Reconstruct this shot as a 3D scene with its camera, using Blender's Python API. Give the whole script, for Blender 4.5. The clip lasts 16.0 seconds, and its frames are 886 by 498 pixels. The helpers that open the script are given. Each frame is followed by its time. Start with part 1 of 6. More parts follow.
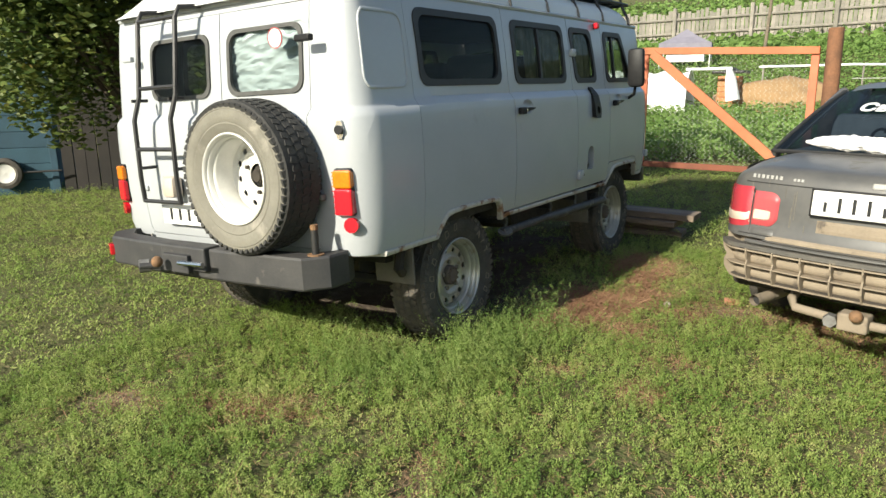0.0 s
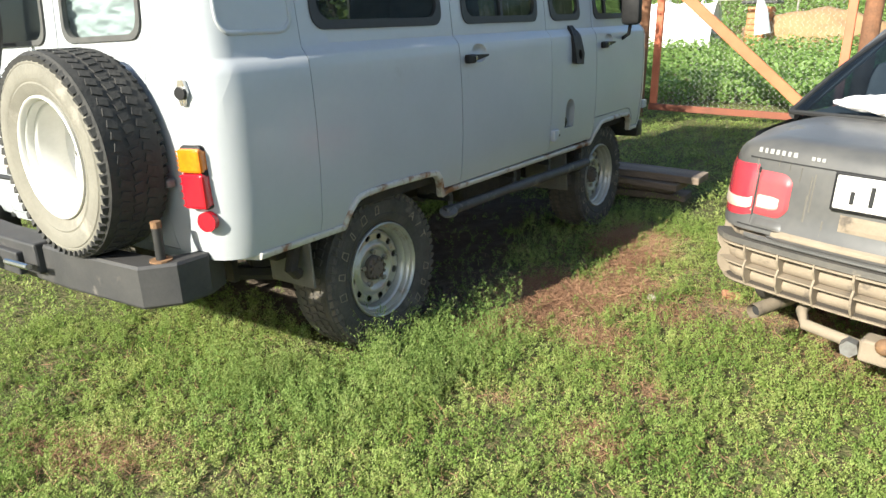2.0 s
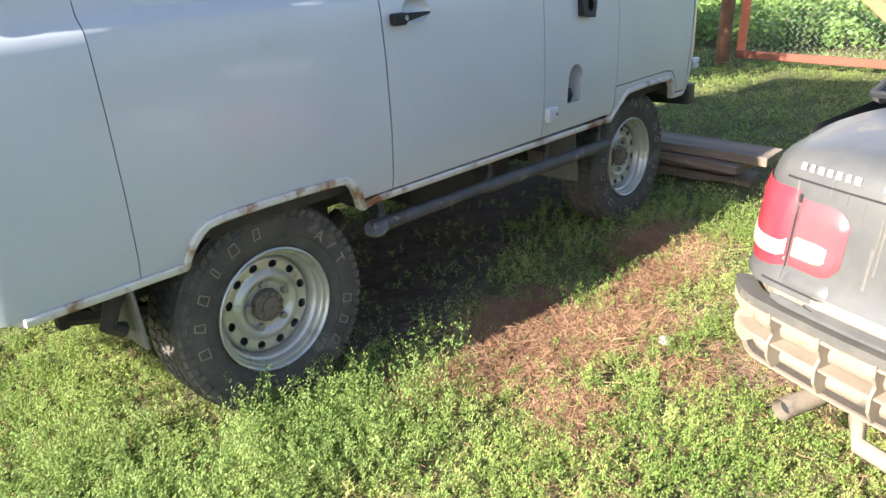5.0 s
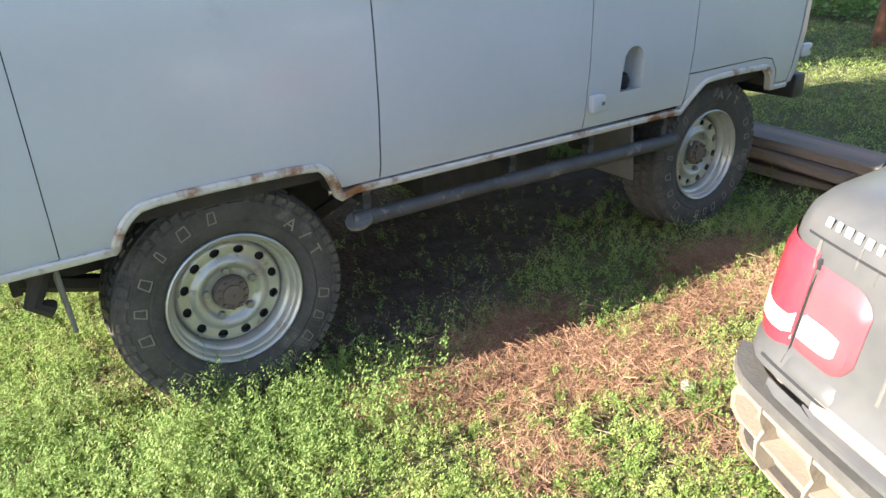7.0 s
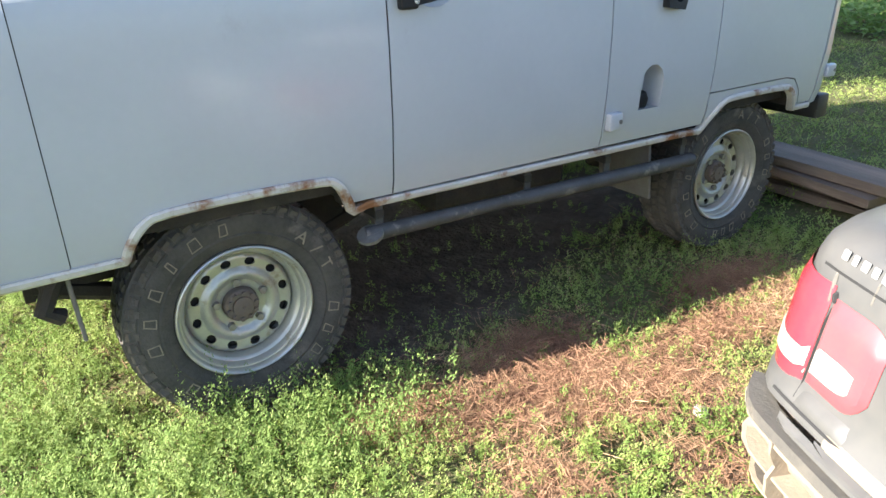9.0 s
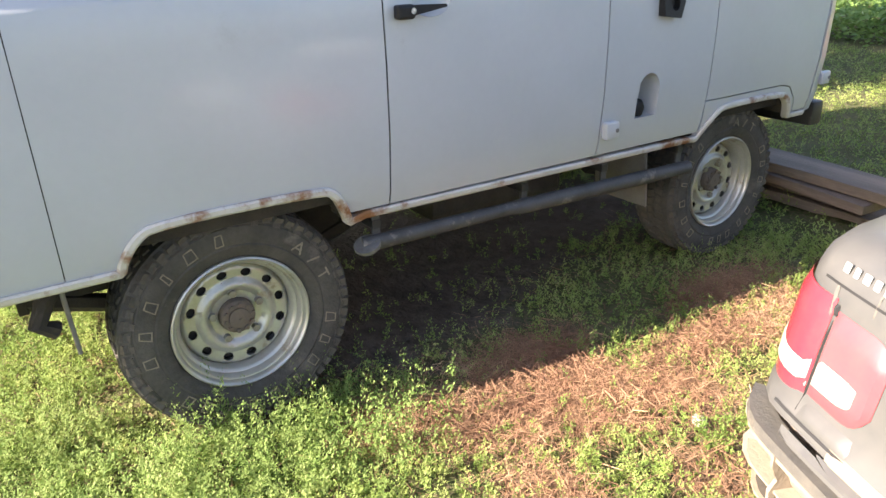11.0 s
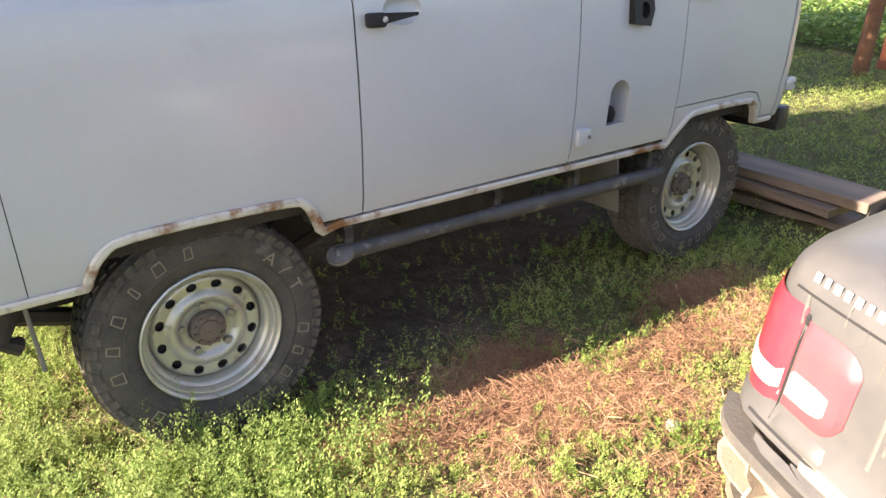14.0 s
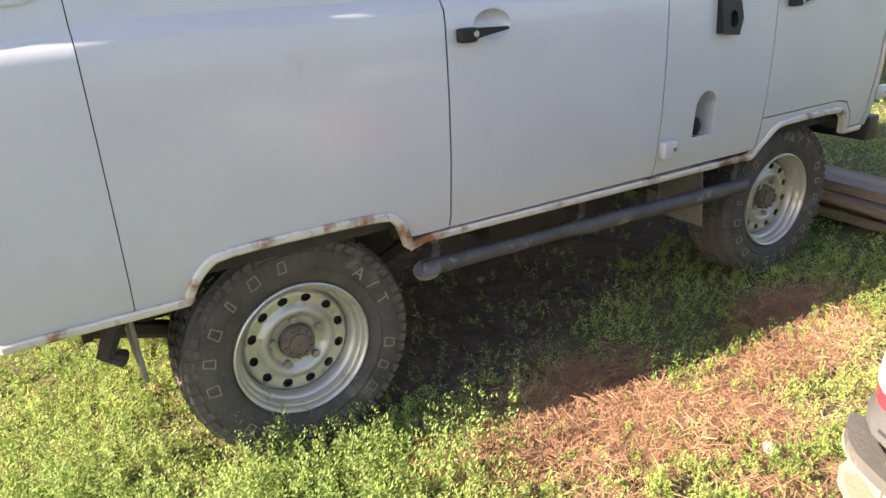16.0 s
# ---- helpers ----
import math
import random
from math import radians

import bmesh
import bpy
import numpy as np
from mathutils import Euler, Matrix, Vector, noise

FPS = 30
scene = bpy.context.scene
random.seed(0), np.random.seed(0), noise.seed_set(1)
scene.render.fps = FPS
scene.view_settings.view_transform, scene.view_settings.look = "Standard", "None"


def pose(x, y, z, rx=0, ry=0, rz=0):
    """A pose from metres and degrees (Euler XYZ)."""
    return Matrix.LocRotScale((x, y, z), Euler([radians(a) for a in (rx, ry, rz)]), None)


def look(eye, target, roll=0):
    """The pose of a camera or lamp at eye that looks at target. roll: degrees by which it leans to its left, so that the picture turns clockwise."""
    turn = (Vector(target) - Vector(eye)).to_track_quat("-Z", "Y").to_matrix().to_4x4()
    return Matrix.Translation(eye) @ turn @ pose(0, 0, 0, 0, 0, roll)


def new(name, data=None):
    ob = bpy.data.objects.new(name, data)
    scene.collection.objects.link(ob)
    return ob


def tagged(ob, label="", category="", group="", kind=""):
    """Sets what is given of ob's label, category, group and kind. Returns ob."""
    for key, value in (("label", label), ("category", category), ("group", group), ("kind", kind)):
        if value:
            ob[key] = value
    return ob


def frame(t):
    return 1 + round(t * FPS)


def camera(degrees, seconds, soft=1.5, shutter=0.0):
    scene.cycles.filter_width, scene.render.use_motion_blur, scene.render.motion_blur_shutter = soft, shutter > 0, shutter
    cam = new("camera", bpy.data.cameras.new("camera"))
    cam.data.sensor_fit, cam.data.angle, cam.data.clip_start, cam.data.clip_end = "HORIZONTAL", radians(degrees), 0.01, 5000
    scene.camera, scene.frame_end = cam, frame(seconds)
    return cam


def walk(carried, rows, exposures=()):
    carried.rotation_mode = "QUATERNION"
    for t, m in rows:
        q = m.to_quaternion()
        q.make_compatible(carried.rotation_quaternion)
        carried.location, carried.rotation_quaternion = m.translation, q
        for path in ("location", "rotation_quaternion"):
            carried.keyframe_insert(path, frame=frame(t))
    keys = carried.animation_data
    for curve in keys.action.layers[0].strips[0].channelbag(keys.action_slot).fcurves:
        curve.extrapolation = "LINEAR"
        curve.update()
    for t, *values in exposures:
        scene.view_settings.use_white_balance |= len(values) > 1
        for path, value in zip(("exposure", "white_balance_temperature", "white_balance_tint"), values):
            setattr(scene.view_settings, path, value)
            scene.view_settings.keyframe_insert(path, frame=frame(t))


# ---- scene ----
cam = camera(64.5, 16.0)
PATH = [
    (0, (2.89, -3.185, 1.423), (1.792, -1.578, 0.959), -0.7),
    (0.5, (2.919, -2.914, 1.441), (1.864, -1.303, 0.901), 0.0),
    (1, (2.915, -2.678, 1.441), (1.784, -1.136, 0.857), -0.6),
    (1.5, (2.825, -2.422, 1.468), (1.679, -0.899, 0.864), 0.8),
    (2, (2.791, -2.237, 1.462), (1.67, -0.71, 0.82), -0.7),
    (2.5, (2.792, -2.008, 1.462), (1.668, -0.496, 0.792), 1.3),
    (3, (2.779, -1.828, 1.466), (1.618, -0.35, 0.78), 0.0),
    (3.5, (2.736, -1.606, 1.462), (1.496, -0.202, 0.758), 0.8),
    (4, (2.716, -1.422, 1.465), (1.489, -0.019, 0.741), -0.7),
    (6.5, (2.706, -0.665, 1.451), (1.275, 0.413, 0.562), -2.5),
    (7, (2.75, -0.533, 1.465), (1.268, 0.473, 0.577), -0.9),
    (7.5, (2.747, -0.478, 1.47), (1.227, 0.472, 0.583), -1.1),
    (8, (2.73, -0.474, 1.472), (1.221, 0.507, 0.599), -1.3),
    (8.5, (2.735, -0.49, 1.482), (1.224, 0.489, 0.611), -0.3),
    (9, (2.742, -0.501, 1.482), (1.222, 0.468, 0.616), -0.2),
    (11.5, (2.718, -0.501, 1.494), (1.206, 0.494, 0.643), -0.4),
    (12, (2.716, -0.497, 1.493), (1.223, 0.52, 0.635), -1.1),
    (12.5, (2.717, -0.495, 1.498), (1.247, 0.558, 0.642), -0.6),
    (13, (2.713, -0.492, 1.5), (1.253, 0.575, 0.644), 0.1),
    (13.5, (2.712, -0.486, 1.501), (1.254, 0.581, 0.643), -0.2),
    (14, (2.704, -0.492, 1.506), (1.229, 0.56, 0.658), 0.3),
    (14.5, (2.692, -0.509, 1.506), (1.179, 0.495, 0.667), -0.2),
    (15, (2.661, -0.539, 1.498), (1.123, 0.433, 0.668), -1.3),
    (15.5, (2.647, -0.562, 1.488), (1.096, 0.397, 0.666), -1.2),
    (16, (2.633, -0.578, 1.501), (1.063, 0.361, 0.693), -1.6),
]
walk(cam, [(t, look(eye, target, roll)) for t, eye, target, roll in PATH],
     exposures=[(0, .86, 6600, 6), (1, 1.20, 6450, 5), (2, 1.42, 6350, 7), (3, 1.54, 6300, 9), (4, 1.89, 6250, 12), (7, 2.26, 6150, 14), (9, 2.37, 6150, 13), (11.5, 2.43, 6950, 21), (12.5, 2.42, 7100, 23), (16, 2.40, 7150, 22)])
# ---- world, sun and sky ----
SUN_AZ, SUN_EL = radians(8.4), radians(29.0)
sun_way = Vector((math.sin(SUN_AZ) * math.cos(SUN_EL), math.cos(SUN_AZ) * math.cos(SUN_EL), -math.sin(SUN_EL)))
world = bpy.data.worlds.new("world")
scene.world = world
world.use_nodes = True
wn = world.node_tree.nodes
sky = wn.new("ShaderNodeTexSky")
sky.sky_type = "NISHITA"
sky.sun_disc = False
sky.sun_elevation = SUN_EL
sky.sun_rotation = math.pi + SUN_AZ
world.node_tree.links.new(sky.outputs[0], wn["Background"].inputs[0])
wn["Background"].inputs[1].default_value = 0.085
sun = new("sun", bpy.data.lights.new("sun", "SUN"))
sun.data.energy = 5.0
sun.data.angle = radians(0.6)
sun.data.color = (1.0, 0.93, 0.80)
sun.rotation_euler = sun_way.to_track_quat("-Z", "Y").to_euler()


# ---- materials ----
def material(name, col, col2=None, rough=0.6, metal=0.0, scale=8.0, fine=90.0, mix=0.5, bump=0.0, bump_scale=120.0,
             coat=0.0, dirt=None, dirt_at=0.62, dirt_scale=5.0, per_object=0.0, per_island=0.0, spec=0.5, stretch=(1, 1, 1)):
    """A surface with colour variation at two scales, optional dirt or rust spots, and fine relief."""
    m = bpy.data.materials.new(name)
    m.use_nodes = True
    t = m.node_tree
    n, ln = t.nodes, t.links
    b = n["Principled BSDF"]
    b.inputs["Roughness"].default_value = rough
    b.inputs["Metallic"].default_value = metal
    b.inputs["Specular IOR Level"].default_value = spec
    b.inputs["Coat Weight"].default_value = coat
    b.inputs["Coat Roughness"].default_value = 0.12
    co = n.new("ShaderNodeTexCoord")
    mp = n.new("ShaderNodeMapping")
    mp.inputs["Scale"].default_value = stretch
    ln.new(co.outputs["Object"], mp.inputs[0])
    col2 = col2 or tuple(c * 0.75 for c in col)
    big = n.new("ShaderNodeTexNoise")
    big.inputs["Scale"].default_value = scale
    big.inputs["Detail"].default_value = 5
    small = n.new("ShaderNodeTexNoise")
    small.inputs["Scale"].default_value = fine
    small.inputs["Detail"].default_value = 3
    ln.new(mp.outputs[0], big.inputs["Vector"])
    ln.new(mp.outputs[0], small.inputs["Vector"])
    add = n.new("ShaderNodeMath")
    add.operation = "MULTIPLY_ADD"
    add.inputs[1].default_value = 0.35
    ln.new(small.outputs["Fac"], add.inputs[0])
    ln.new(big.outputs["Fac"], add.inputs[2])
    ramp = n.new("ShaderNodeMapRange")
    ramp.inputs[1].default_value, ramp.inputs[2].default_value = 0.45, 0.95
    ramp.inputs[3].default_value, ramp.inputs[4].default_value = 0.0, mix * 2
    ln.new(add.outputs[0], ramp.inputs[0])
    mx = n.new("ShaderNodeMix")
    mx.data_type = "RGBA"
    mx.inputs[6].default_value = (*col, 1)
    mx.inputs[7].default_value = (*col2, 1)
    ln.new(ramp.outputs[0], mx.inputs[0])
    out = mx.outputs[2]
    if dirt:
        dn = n.new("ShaderNodeTexNoise")
        dn.inputs["Scale"].default_value = dirt_scale
        dn.inputs["Detail"].default_value = 8
        dn.inputs["Roughness"].default_value = 0.65
        ln.new(mp.outputs[0], dn.inputs["Vector"])
        dr = n.new("ShaderNodeMapRange")
        dr.inputs[1].default_value, dr.inputs[2].default_value = dirt_at, dirt_at + 0.1
        ln.new(dn.outputs["Fac"], dr.inputs[0])
        dm = n.new("ShaderNodeMix")
        dm.data_type = "RGBA"
        dm.inputs[7].default_value = (*dirt, 1)
        ln.new(dr.outputs[0], dm.inputs[0])
        ln.new(out, dm.inputs[6])
        out = dm.outputs[2]
        rr = n.new("ShaderNodeMapRange")
        rr.inputs[3].default_value, rr.inputs[4].default_value = rough, 0.85
        ln.new(dr.outputs[0], rr.inputs[0])
        ln.new(rr.outputs[0], b.inputs["Roughness"])
    if per_object or per_island:
        if per_object:
            src = n.new("ShaderNodeObjectInfo").outputs["Random"]
        else:
            src = n.new("ShaderNodeNewGeometry").outputs["Random Per Island"]
        hsv = n.new("ShaderNodeHueSaturation")
        vr = n.new("ShaderNodeMapRange")
        k = per_object or per_island
        vr.inputs[3].default_value, vr.inputs[4].default_value = 1 - k, 1 + k
        ln.new(src, vr.inputs[0])
        ln.new(vr.outputs[0], hsv.inputs["Value"])
        hr = n.new("ShaderNodeMapRange")
        hr.inputs[3].default_value, hr.inputs[4].default_value = 0.5 + k * 0.05, 0.5 - k * 0.06
        ln.new(src, hr.inputs[0])
        ln.new(hr.outputs[0], hsv.inputs["Hue"])
        ln.new(out, hsv.inputs["Color"])
        out = hsv.outputs[0]
    ln.new(out, b.inputs["Base Color"])
    if bump:
        bp = n.new("ShaderNodeBump")
        bp.inputs["Strength"].default_value = bump
        bp.inputs["Distance"].default_value = 0.01
        bn = n.new("ShaderNodeTexNoise")
        bn.inputs["Scale"].default_value = bump_scale
        bn.inputs["Detail"].default_value = 6
        ln.new(mp.outputs[0], bn.inputs["Vector"])
        ln.new(bn.outputs["Fac"], bp.inputs["Height"])
        ln.new(bp.outputs[0], b.inputs["Normal"])
    return m


def leafy(name, cols, through_light=0.35, rough=0.55):
    """Foliage that differs from leaf to leaf and lets some light through."""
    m = bpy.data.materials.new(name)
    m.use_nodes = True
    t = m.node_tree
    n, ln = t.nodes, t.links
    b = n["Principled BSDF"]
    b.inputs["Roughness"].default_value = rough
    b.inputs["Specular IOR Level"].default_value = 0.3
    g = n.new("ShaderNodeNewGeometry")
    r = n.new("ShaderNodeValToRGB")
    r.color_ramp.interpolation = "LINEAR"
    while len(r.color_ramp.elements) < len(cols):
        r.color_ramp.elements.new(0.5)
    for i, c in enumerate(cols):
        r.color_ramp.elements[i].position = i / (len(cols) - 1)
        r.color_ramp.elements[i].color = (*c, 1)
    co = n.new("ShaderNodeTexCoord")
    ns = n.new("ShaderNodeTexNoise")
    ns.inputs["Scale"].default_value = 2.2
    ns.inputs["Detail"].default_value = 4
    ln.new(co.outputs["Object"], ns.inputs["Vector"])
    mr = n.new("ShaderNodeMapRange")
    mr.inputs[1].default_value, mr.inputs[2].default_value = 0.3, 0.7
    mr.inputs[3].default_value, mr.inputs[4].default_value = 0.0, 0.42
    ln.new(ns.outputs["Fac"], mr.inputs[0])
    ns2 = n.new("ShaderNodeTexNoise")
    ns2.inputs["Scale"].default_value = 17.0
    ns2.inputs["Detail"].default_value = 2
    ln.new(co.outputs["Object"], ns2.inputs["Vector"])
    mr2 = n.new("ShaderNodeMapRange")
    mr2.inputs[1].default_value, mr2.inputs[2].default_value = 0.3, 0.7
    mr2.inputs[3].default_value, mr2.inputs[4].default_value = 0.0, 0.33
    ln.new(ns2.outputs["Fac"], mr2.inputs[0])
    both = n.new("ShaderNodeMath")
    ln.new(mr.outputs[0], both.inputs[0])
    ln.new(mr2.outputs[0], both.inputs[1])
    ma = n.new("ShaderNodeMath")
    ma.operation = "MULTIPLY_ADD"
    ma.inputs[1].default_value = 0.25
    ln.new(g.outputs["Random Per Island"], ma.inputs[0])
    ln.new(both.outputs[0], ma.inputs[2])
    ln.new(ma.outputs[0], r.inputs[0])
    ln.new(r.outputs[0], b.inputs["Base Color"])
    tr = n.new("ShaderNodeBsdfTranslucent")
    ln.new(r.outputs[0], tr.inputs["Color"])
    ms = n.new("ShaderNodeMixShader")
    ms.inputs[0].default_value = through_light
    ln.new(b.outputs[0], ms.inputs[1])
    ln.new(tr.outputs[0], ms.inputs[2])
    ln.new(ms.outputs[0], n["Material Output"].inputs[0])
    return m


def glass(name, tint, rough=0.03, clear=0.75):
    """Thin window glass: clear film with a glossy skin."""
    m = bpy.data.materials.new(name)
    m.use_nodes = True
    t = m.node_tree
    n, ln = t.nodes, t.links
    b = n["Principled BSDF"]
    b.inputs["Base Color"].default_value = (0.02, 0.025, 0.03, 1)
    b.inputs["Roughness"].default_value = rough
    tr = n.new("ShaderNodeBsdfTransparent")
    tr.inputs[0].default_value = (*tint, 1)
    lw = n.new("ShaderNodeLayerWeight")
    lw.inputs[0].default_value = 0.5
    fr = n.new("ShaderNodeMath")
    fr.operation = "POWER"
    fr.inputs[1].default_value = 4.0
    ln.new(lw.outputs["Facing"], fr.inputs[0])
    mr = n.new("ShaderNodeMapRange")
    mr.inputs[3].default_value, mr.inputs[4].default_value = 1 - clear, 1.0
    ln.new(fr.outputs[0], mr.inputs[0])
    ms = n.new("ShaderNodeMixShader")
    ln.new(mr.outputs[0], ms.inputs[0])
    ln.new(tr.outputs[0], ms.inputs[1])
    ln.new(b.outputs[0], ms.inputs[2])
    ln.new(ms.outputs[0], n["Material Output"].inputs[0])
    return m


PAINT = material("van_grey_paint", (0.395, 0.413, 0.430), (0.345, 0.362, 0.378), rough=0.36, scale=3, fine=40, mix=0.35, coat=0.35,
                 dirt=(0.33, 0.335, 0.335), dirt_at=0.66, dirt_scale=2.2, bump=0.06, bump_scale=3.5)
TRIM = material("sill_trim_paint", (0.52, 0.50, 0.46), (0.42, 0.39, 0.34), rough=0.5, scale=14, dirt=(0.20, 0.085, 0.03),
                dirt_at=0.53, dirt_scale=6, bump=0.15, bump_scale=60)
ROOF_PAINT = material("white_roof_paint", (0.72, 0.72, 0.70), (0.62, 0.62, 0.60), rough=0.4, scale=4)
SEAM = material("dark_seam", (0.02, 0.02, 0.02), rough=0.9)
RUBBER_SEAL = material("black_rubber_seal", (0.018, 0.018, 0.018), (0.03, 0.03, 0.03), rough=0.55, scale=20)
TYRE = material("dusty_tyre_rubber", (0.040, 0.036, 0.031), (0.085, 0.076, 0.064), rough=0.85, scale=9, fine=70, mix=0.55,
                dirt=(0.135, 0.118, 0.095), dirt_at=0.60, dirt_scale=6, bump=0.35, bump_scale=110)
TYRE_SPARE = material("dusty_spare_rubber", (0.15, 0.14, 0.115), (0.20, 0.19, 0.155), rough=0.9, scale=9, fine=70, mix=0.5,
                      dirt=(0.26, 0.24, 0.20), dirt_at=0.58, dirt_scale=6, bump=0.3, bump_scale=150)
TREAD = material("tread_rubber", (0.060, 0.052, 0.043), (0.125, 0.108, 0.086), rough=0.9, scale=12, dirt=(0.17, 0.145, 0.115), dirt_at=0.60, dirt_scale=14, bump=0.4, bump_scale=90)
TREAD_SPARE = material("worn_spare_tread", (0.022, 0.022, 0.021), (0.05, 0.048, 0.044), rough=0.85, scale=12, bump=0.3, bump_scale=90)
LETTER = material("tan_tyre_lettering", (0.27, 0.225, 0.16), (0.16, 0.135, 0.10), rough=0.85, scale=40)
RIM = material("silver_wheel_paint", (0.50, 0.485, 0.43), (0.38, 0.36, 0.31), rough=0.34, metal=0.5, scale=9, dirt=(0.30, 0.245, 0.165),
               dirt_at=0.61, dirt_scale=9, bump=0.05)
RIM_WHITE = material("white_wheel_paint", (0.64, 0.63, 0.60), (0.54, 0.53, 0.49), rough=0.4, scale=9, dirt=(0.5, 0.46, 0.4), dirt_at=0.64)
HUB = material("rusty_hub_iron", (0.13, 0.105, 0.085), (0.17, 0.125, 0.09), rough=0.8, metal=0.2, scale=30, bump=0.3)
WHEEL_NUT = material("dusty_wheel_nut", (0.30, 0.28, 0.24), (0.20, 0.17, 0.13), rough=0.5, metal=0.4, scale=40)
CAP = material("grey_hub_cap", (0.22, 0.22, 0.21), (0.15, 0.14, 0.13), rough=0.55, metal=0.5, scale=40)
BLACK = material("black_metal_paint", (0.014, 0.014, 0.015), (0.026, 0.025, 0.024), rough=0.5, scale=14, dirt=(0.10, 0.09, 0.075),
                 dirt_at=0.62, dirt_scale=8, bump=0.1)
BUMPER = material("dusty_black_bumper", (0.028, 0.028, 0.030), (0.055, 0.053, 0.051), rough=0.6, scale=7, dirt=(0.11, 0.10, 0.088),
                  dirt_at=0.62, dirt_scale=12, bump=0.1)
PLASTIC = material("black_plastic", (0.010, 0.010, 0.011), (0.018, 0.018, 0.018), rough=0.5, scale=30, spec=0.25)
CHASSIS = material("muddy_chassis", (0.026, 0.022, 0.018), (0.05, 0.041, 0.031), rough=0.95, scale=14, bump=0.3)
FLAP = material("dusty_mud_flap", (0.17, 0.16, 0.135), (0.11, 0.10, 0.085), rough=0.9, scale=9, bump=0.15)
RUST = material("rusty_steel", (0.22, 0.12, 0.055), (0.12, 0.07, 0.04), rough=0.85, scale=40, bump=0.3)
CHROME = material("dull_chrome", (0.6, 0.6, 0.6), (0.45, 0.45, 0.44), rough=0.25, metal=1.0, scale=30)
AMBER = material("amber_lens", (0.72, 0.20, 0.008), (0.55, 0.14, 0.008), rough=0.18, scale=60, coat=0.5)
RED = material("red_lens", (0.58, 0.012, 0.025), (0.42, 0.01, 0.02), rough=0.18, scale=60, coat=0.5)
RED_DULL = material("dull_red_lens", (0.40, 0.030, 0.045), (0.34, 0.045, 0.055), rough=0.25, scale=14, coat=0.3)
LETTERING = material("white_film", (0.8, 0.8, 0.8), rough=0.5)
RED_PINK = material("dusty_red_lens", (0.40, 0.055, 0.065), (0.31, 0.07, 0.072), rough=0.45, scale=12, coat=0.0)
WHITE_LENS = material("dusty_white_lens", (0.56, 0.48, 0.40), (0.42, 0.34, 0.27), rough=0.35, scale=12, coat=0.2)
GLASS = glass("window_glass", (0.80, 0.84, 0.82), clear=0.92)
GLASS_REAR = glass("filmed_window_glass", (0.82, 0.86, 0.85), clear=0.86)
GLASS_TINT = glass("tinted_window_glass", (0.28, 0.42, 0.58), clear=0.78)
MIRROR = material("mirror_back", (0.02, 0.02, 0.02), rough=0.4)
SEAT = material("seat_fabric", (0.05, 0.05, 0.05), (0.09, 0.085, 0.08), rough=0.95, scale=20)
CURTAIN = material("patterned_curtain", (0.30, 0.26, 0.16), (0.13, 0.14, 0.07), rough=0.95, scale=14, fine=30, mix=0.9, dirt=(0.30, 0.27, 0.2), dirt_at=0.55, dirt_scale=11)
FOIL = material("wrinkled_film", (0.62, 0.68, 0.69), (0.36, 0.42, 0.43), rough=0.3, scale=3, bump=0.18, bump_scale=7)
CAR_PAINT = material("faded_dark_grey_paint", (0.066, 0.066, 0.065), (0.105, 0.101, 0.094), rough=0.42, scale=4, fine=30, mix=0.5, coat=0.1,
                     dirt=(0.16, 0.145, 0.12), dirt_at=0.60, dirt_scale=4)
ABSORBER = material("dirty_bumper_core", (0.25, 0.205, 0.15), (0.18, 0.145, 0.105), rough=0.85, scale=9, dirt=(0.09, 0.075, 0.06), dirt_at=0.58, dirt_scale=9, bump=0.2)
FLANGE = material("worn_grey_flange", (0.058, 0.055, 0.050), (0.095, 0.086, 0.072), rough=0.7, scale=14, dirt=(0.17, 0.145, 0.11), dirt_at=0.60, dirt_scale=11, bump=0.2)
PLATE = material("white_plate", (0.76, 0.76, 0.74), (0.62, 0.61, 0.58), rough=0.4, scale=12)
BADGE = material("worn_silver_badge", (0.34, 0.335, 0.32), (0.26, 0.255, 0.24), rough=0.4, scale=60)
CLOTH = material("white_cloth", (0.80, 0.79, 0.78), (0.68, 0.67, 0.67), rough=0.95, scale=20, bump=0.4, bump_scale=40)
TEAL = material("teal_plastic", (0.03, 0.22, 0.28), (0.02, 0.14, 0.18), rough=0.5, scale=20)
GATE_WOOD = material("orange_stained_wood", (0.50, 0.165, 0.075), (0.40, 0.125, 0.055), rough=0.7, scale=3, fine=40, mix=0.6, stretch=(1, 1, 1), per_object=0.12, bump=0.2, bump_scale=60)
POST_WOOD = material("brown_bark_post", (0.24, 0.11, 0.055), (0.13, 0.065, 0.035), rough=0.9, scale=5, fine=40, mix=0.7, bump=0.5, bump_scale=30)
PLANK = material("weathered_plank", (0.22, 0.175, 0.125), (0.125, 0.10, 0.074), rough=0.85, scale=4, fine=60, mix=0.7, per_object=0.35, bump=0.3, bump_scale=50, stretch=(0.25, 3, 3))
GREY_WOOD = material("grey_weathered_board", (0.30, 0.275, 0.235), (0.20, 0.185, 0.16), rough=0.95, scale=4, fine=30, mix=0.7, per_object=0.2)
WIRE = material("galvanised_wire", (0.55, 0.56, 0.50), (0.42, 0.43, 0.38), rough=0.6, metal=0.2, scale=30)
CLAY = material("dry_clay_heap", (0.32, 0.205, 0.105), (0.25, 0.16, 0.08), rough=1.0, scale=2.5, bump=1.0, bump_scale=6)
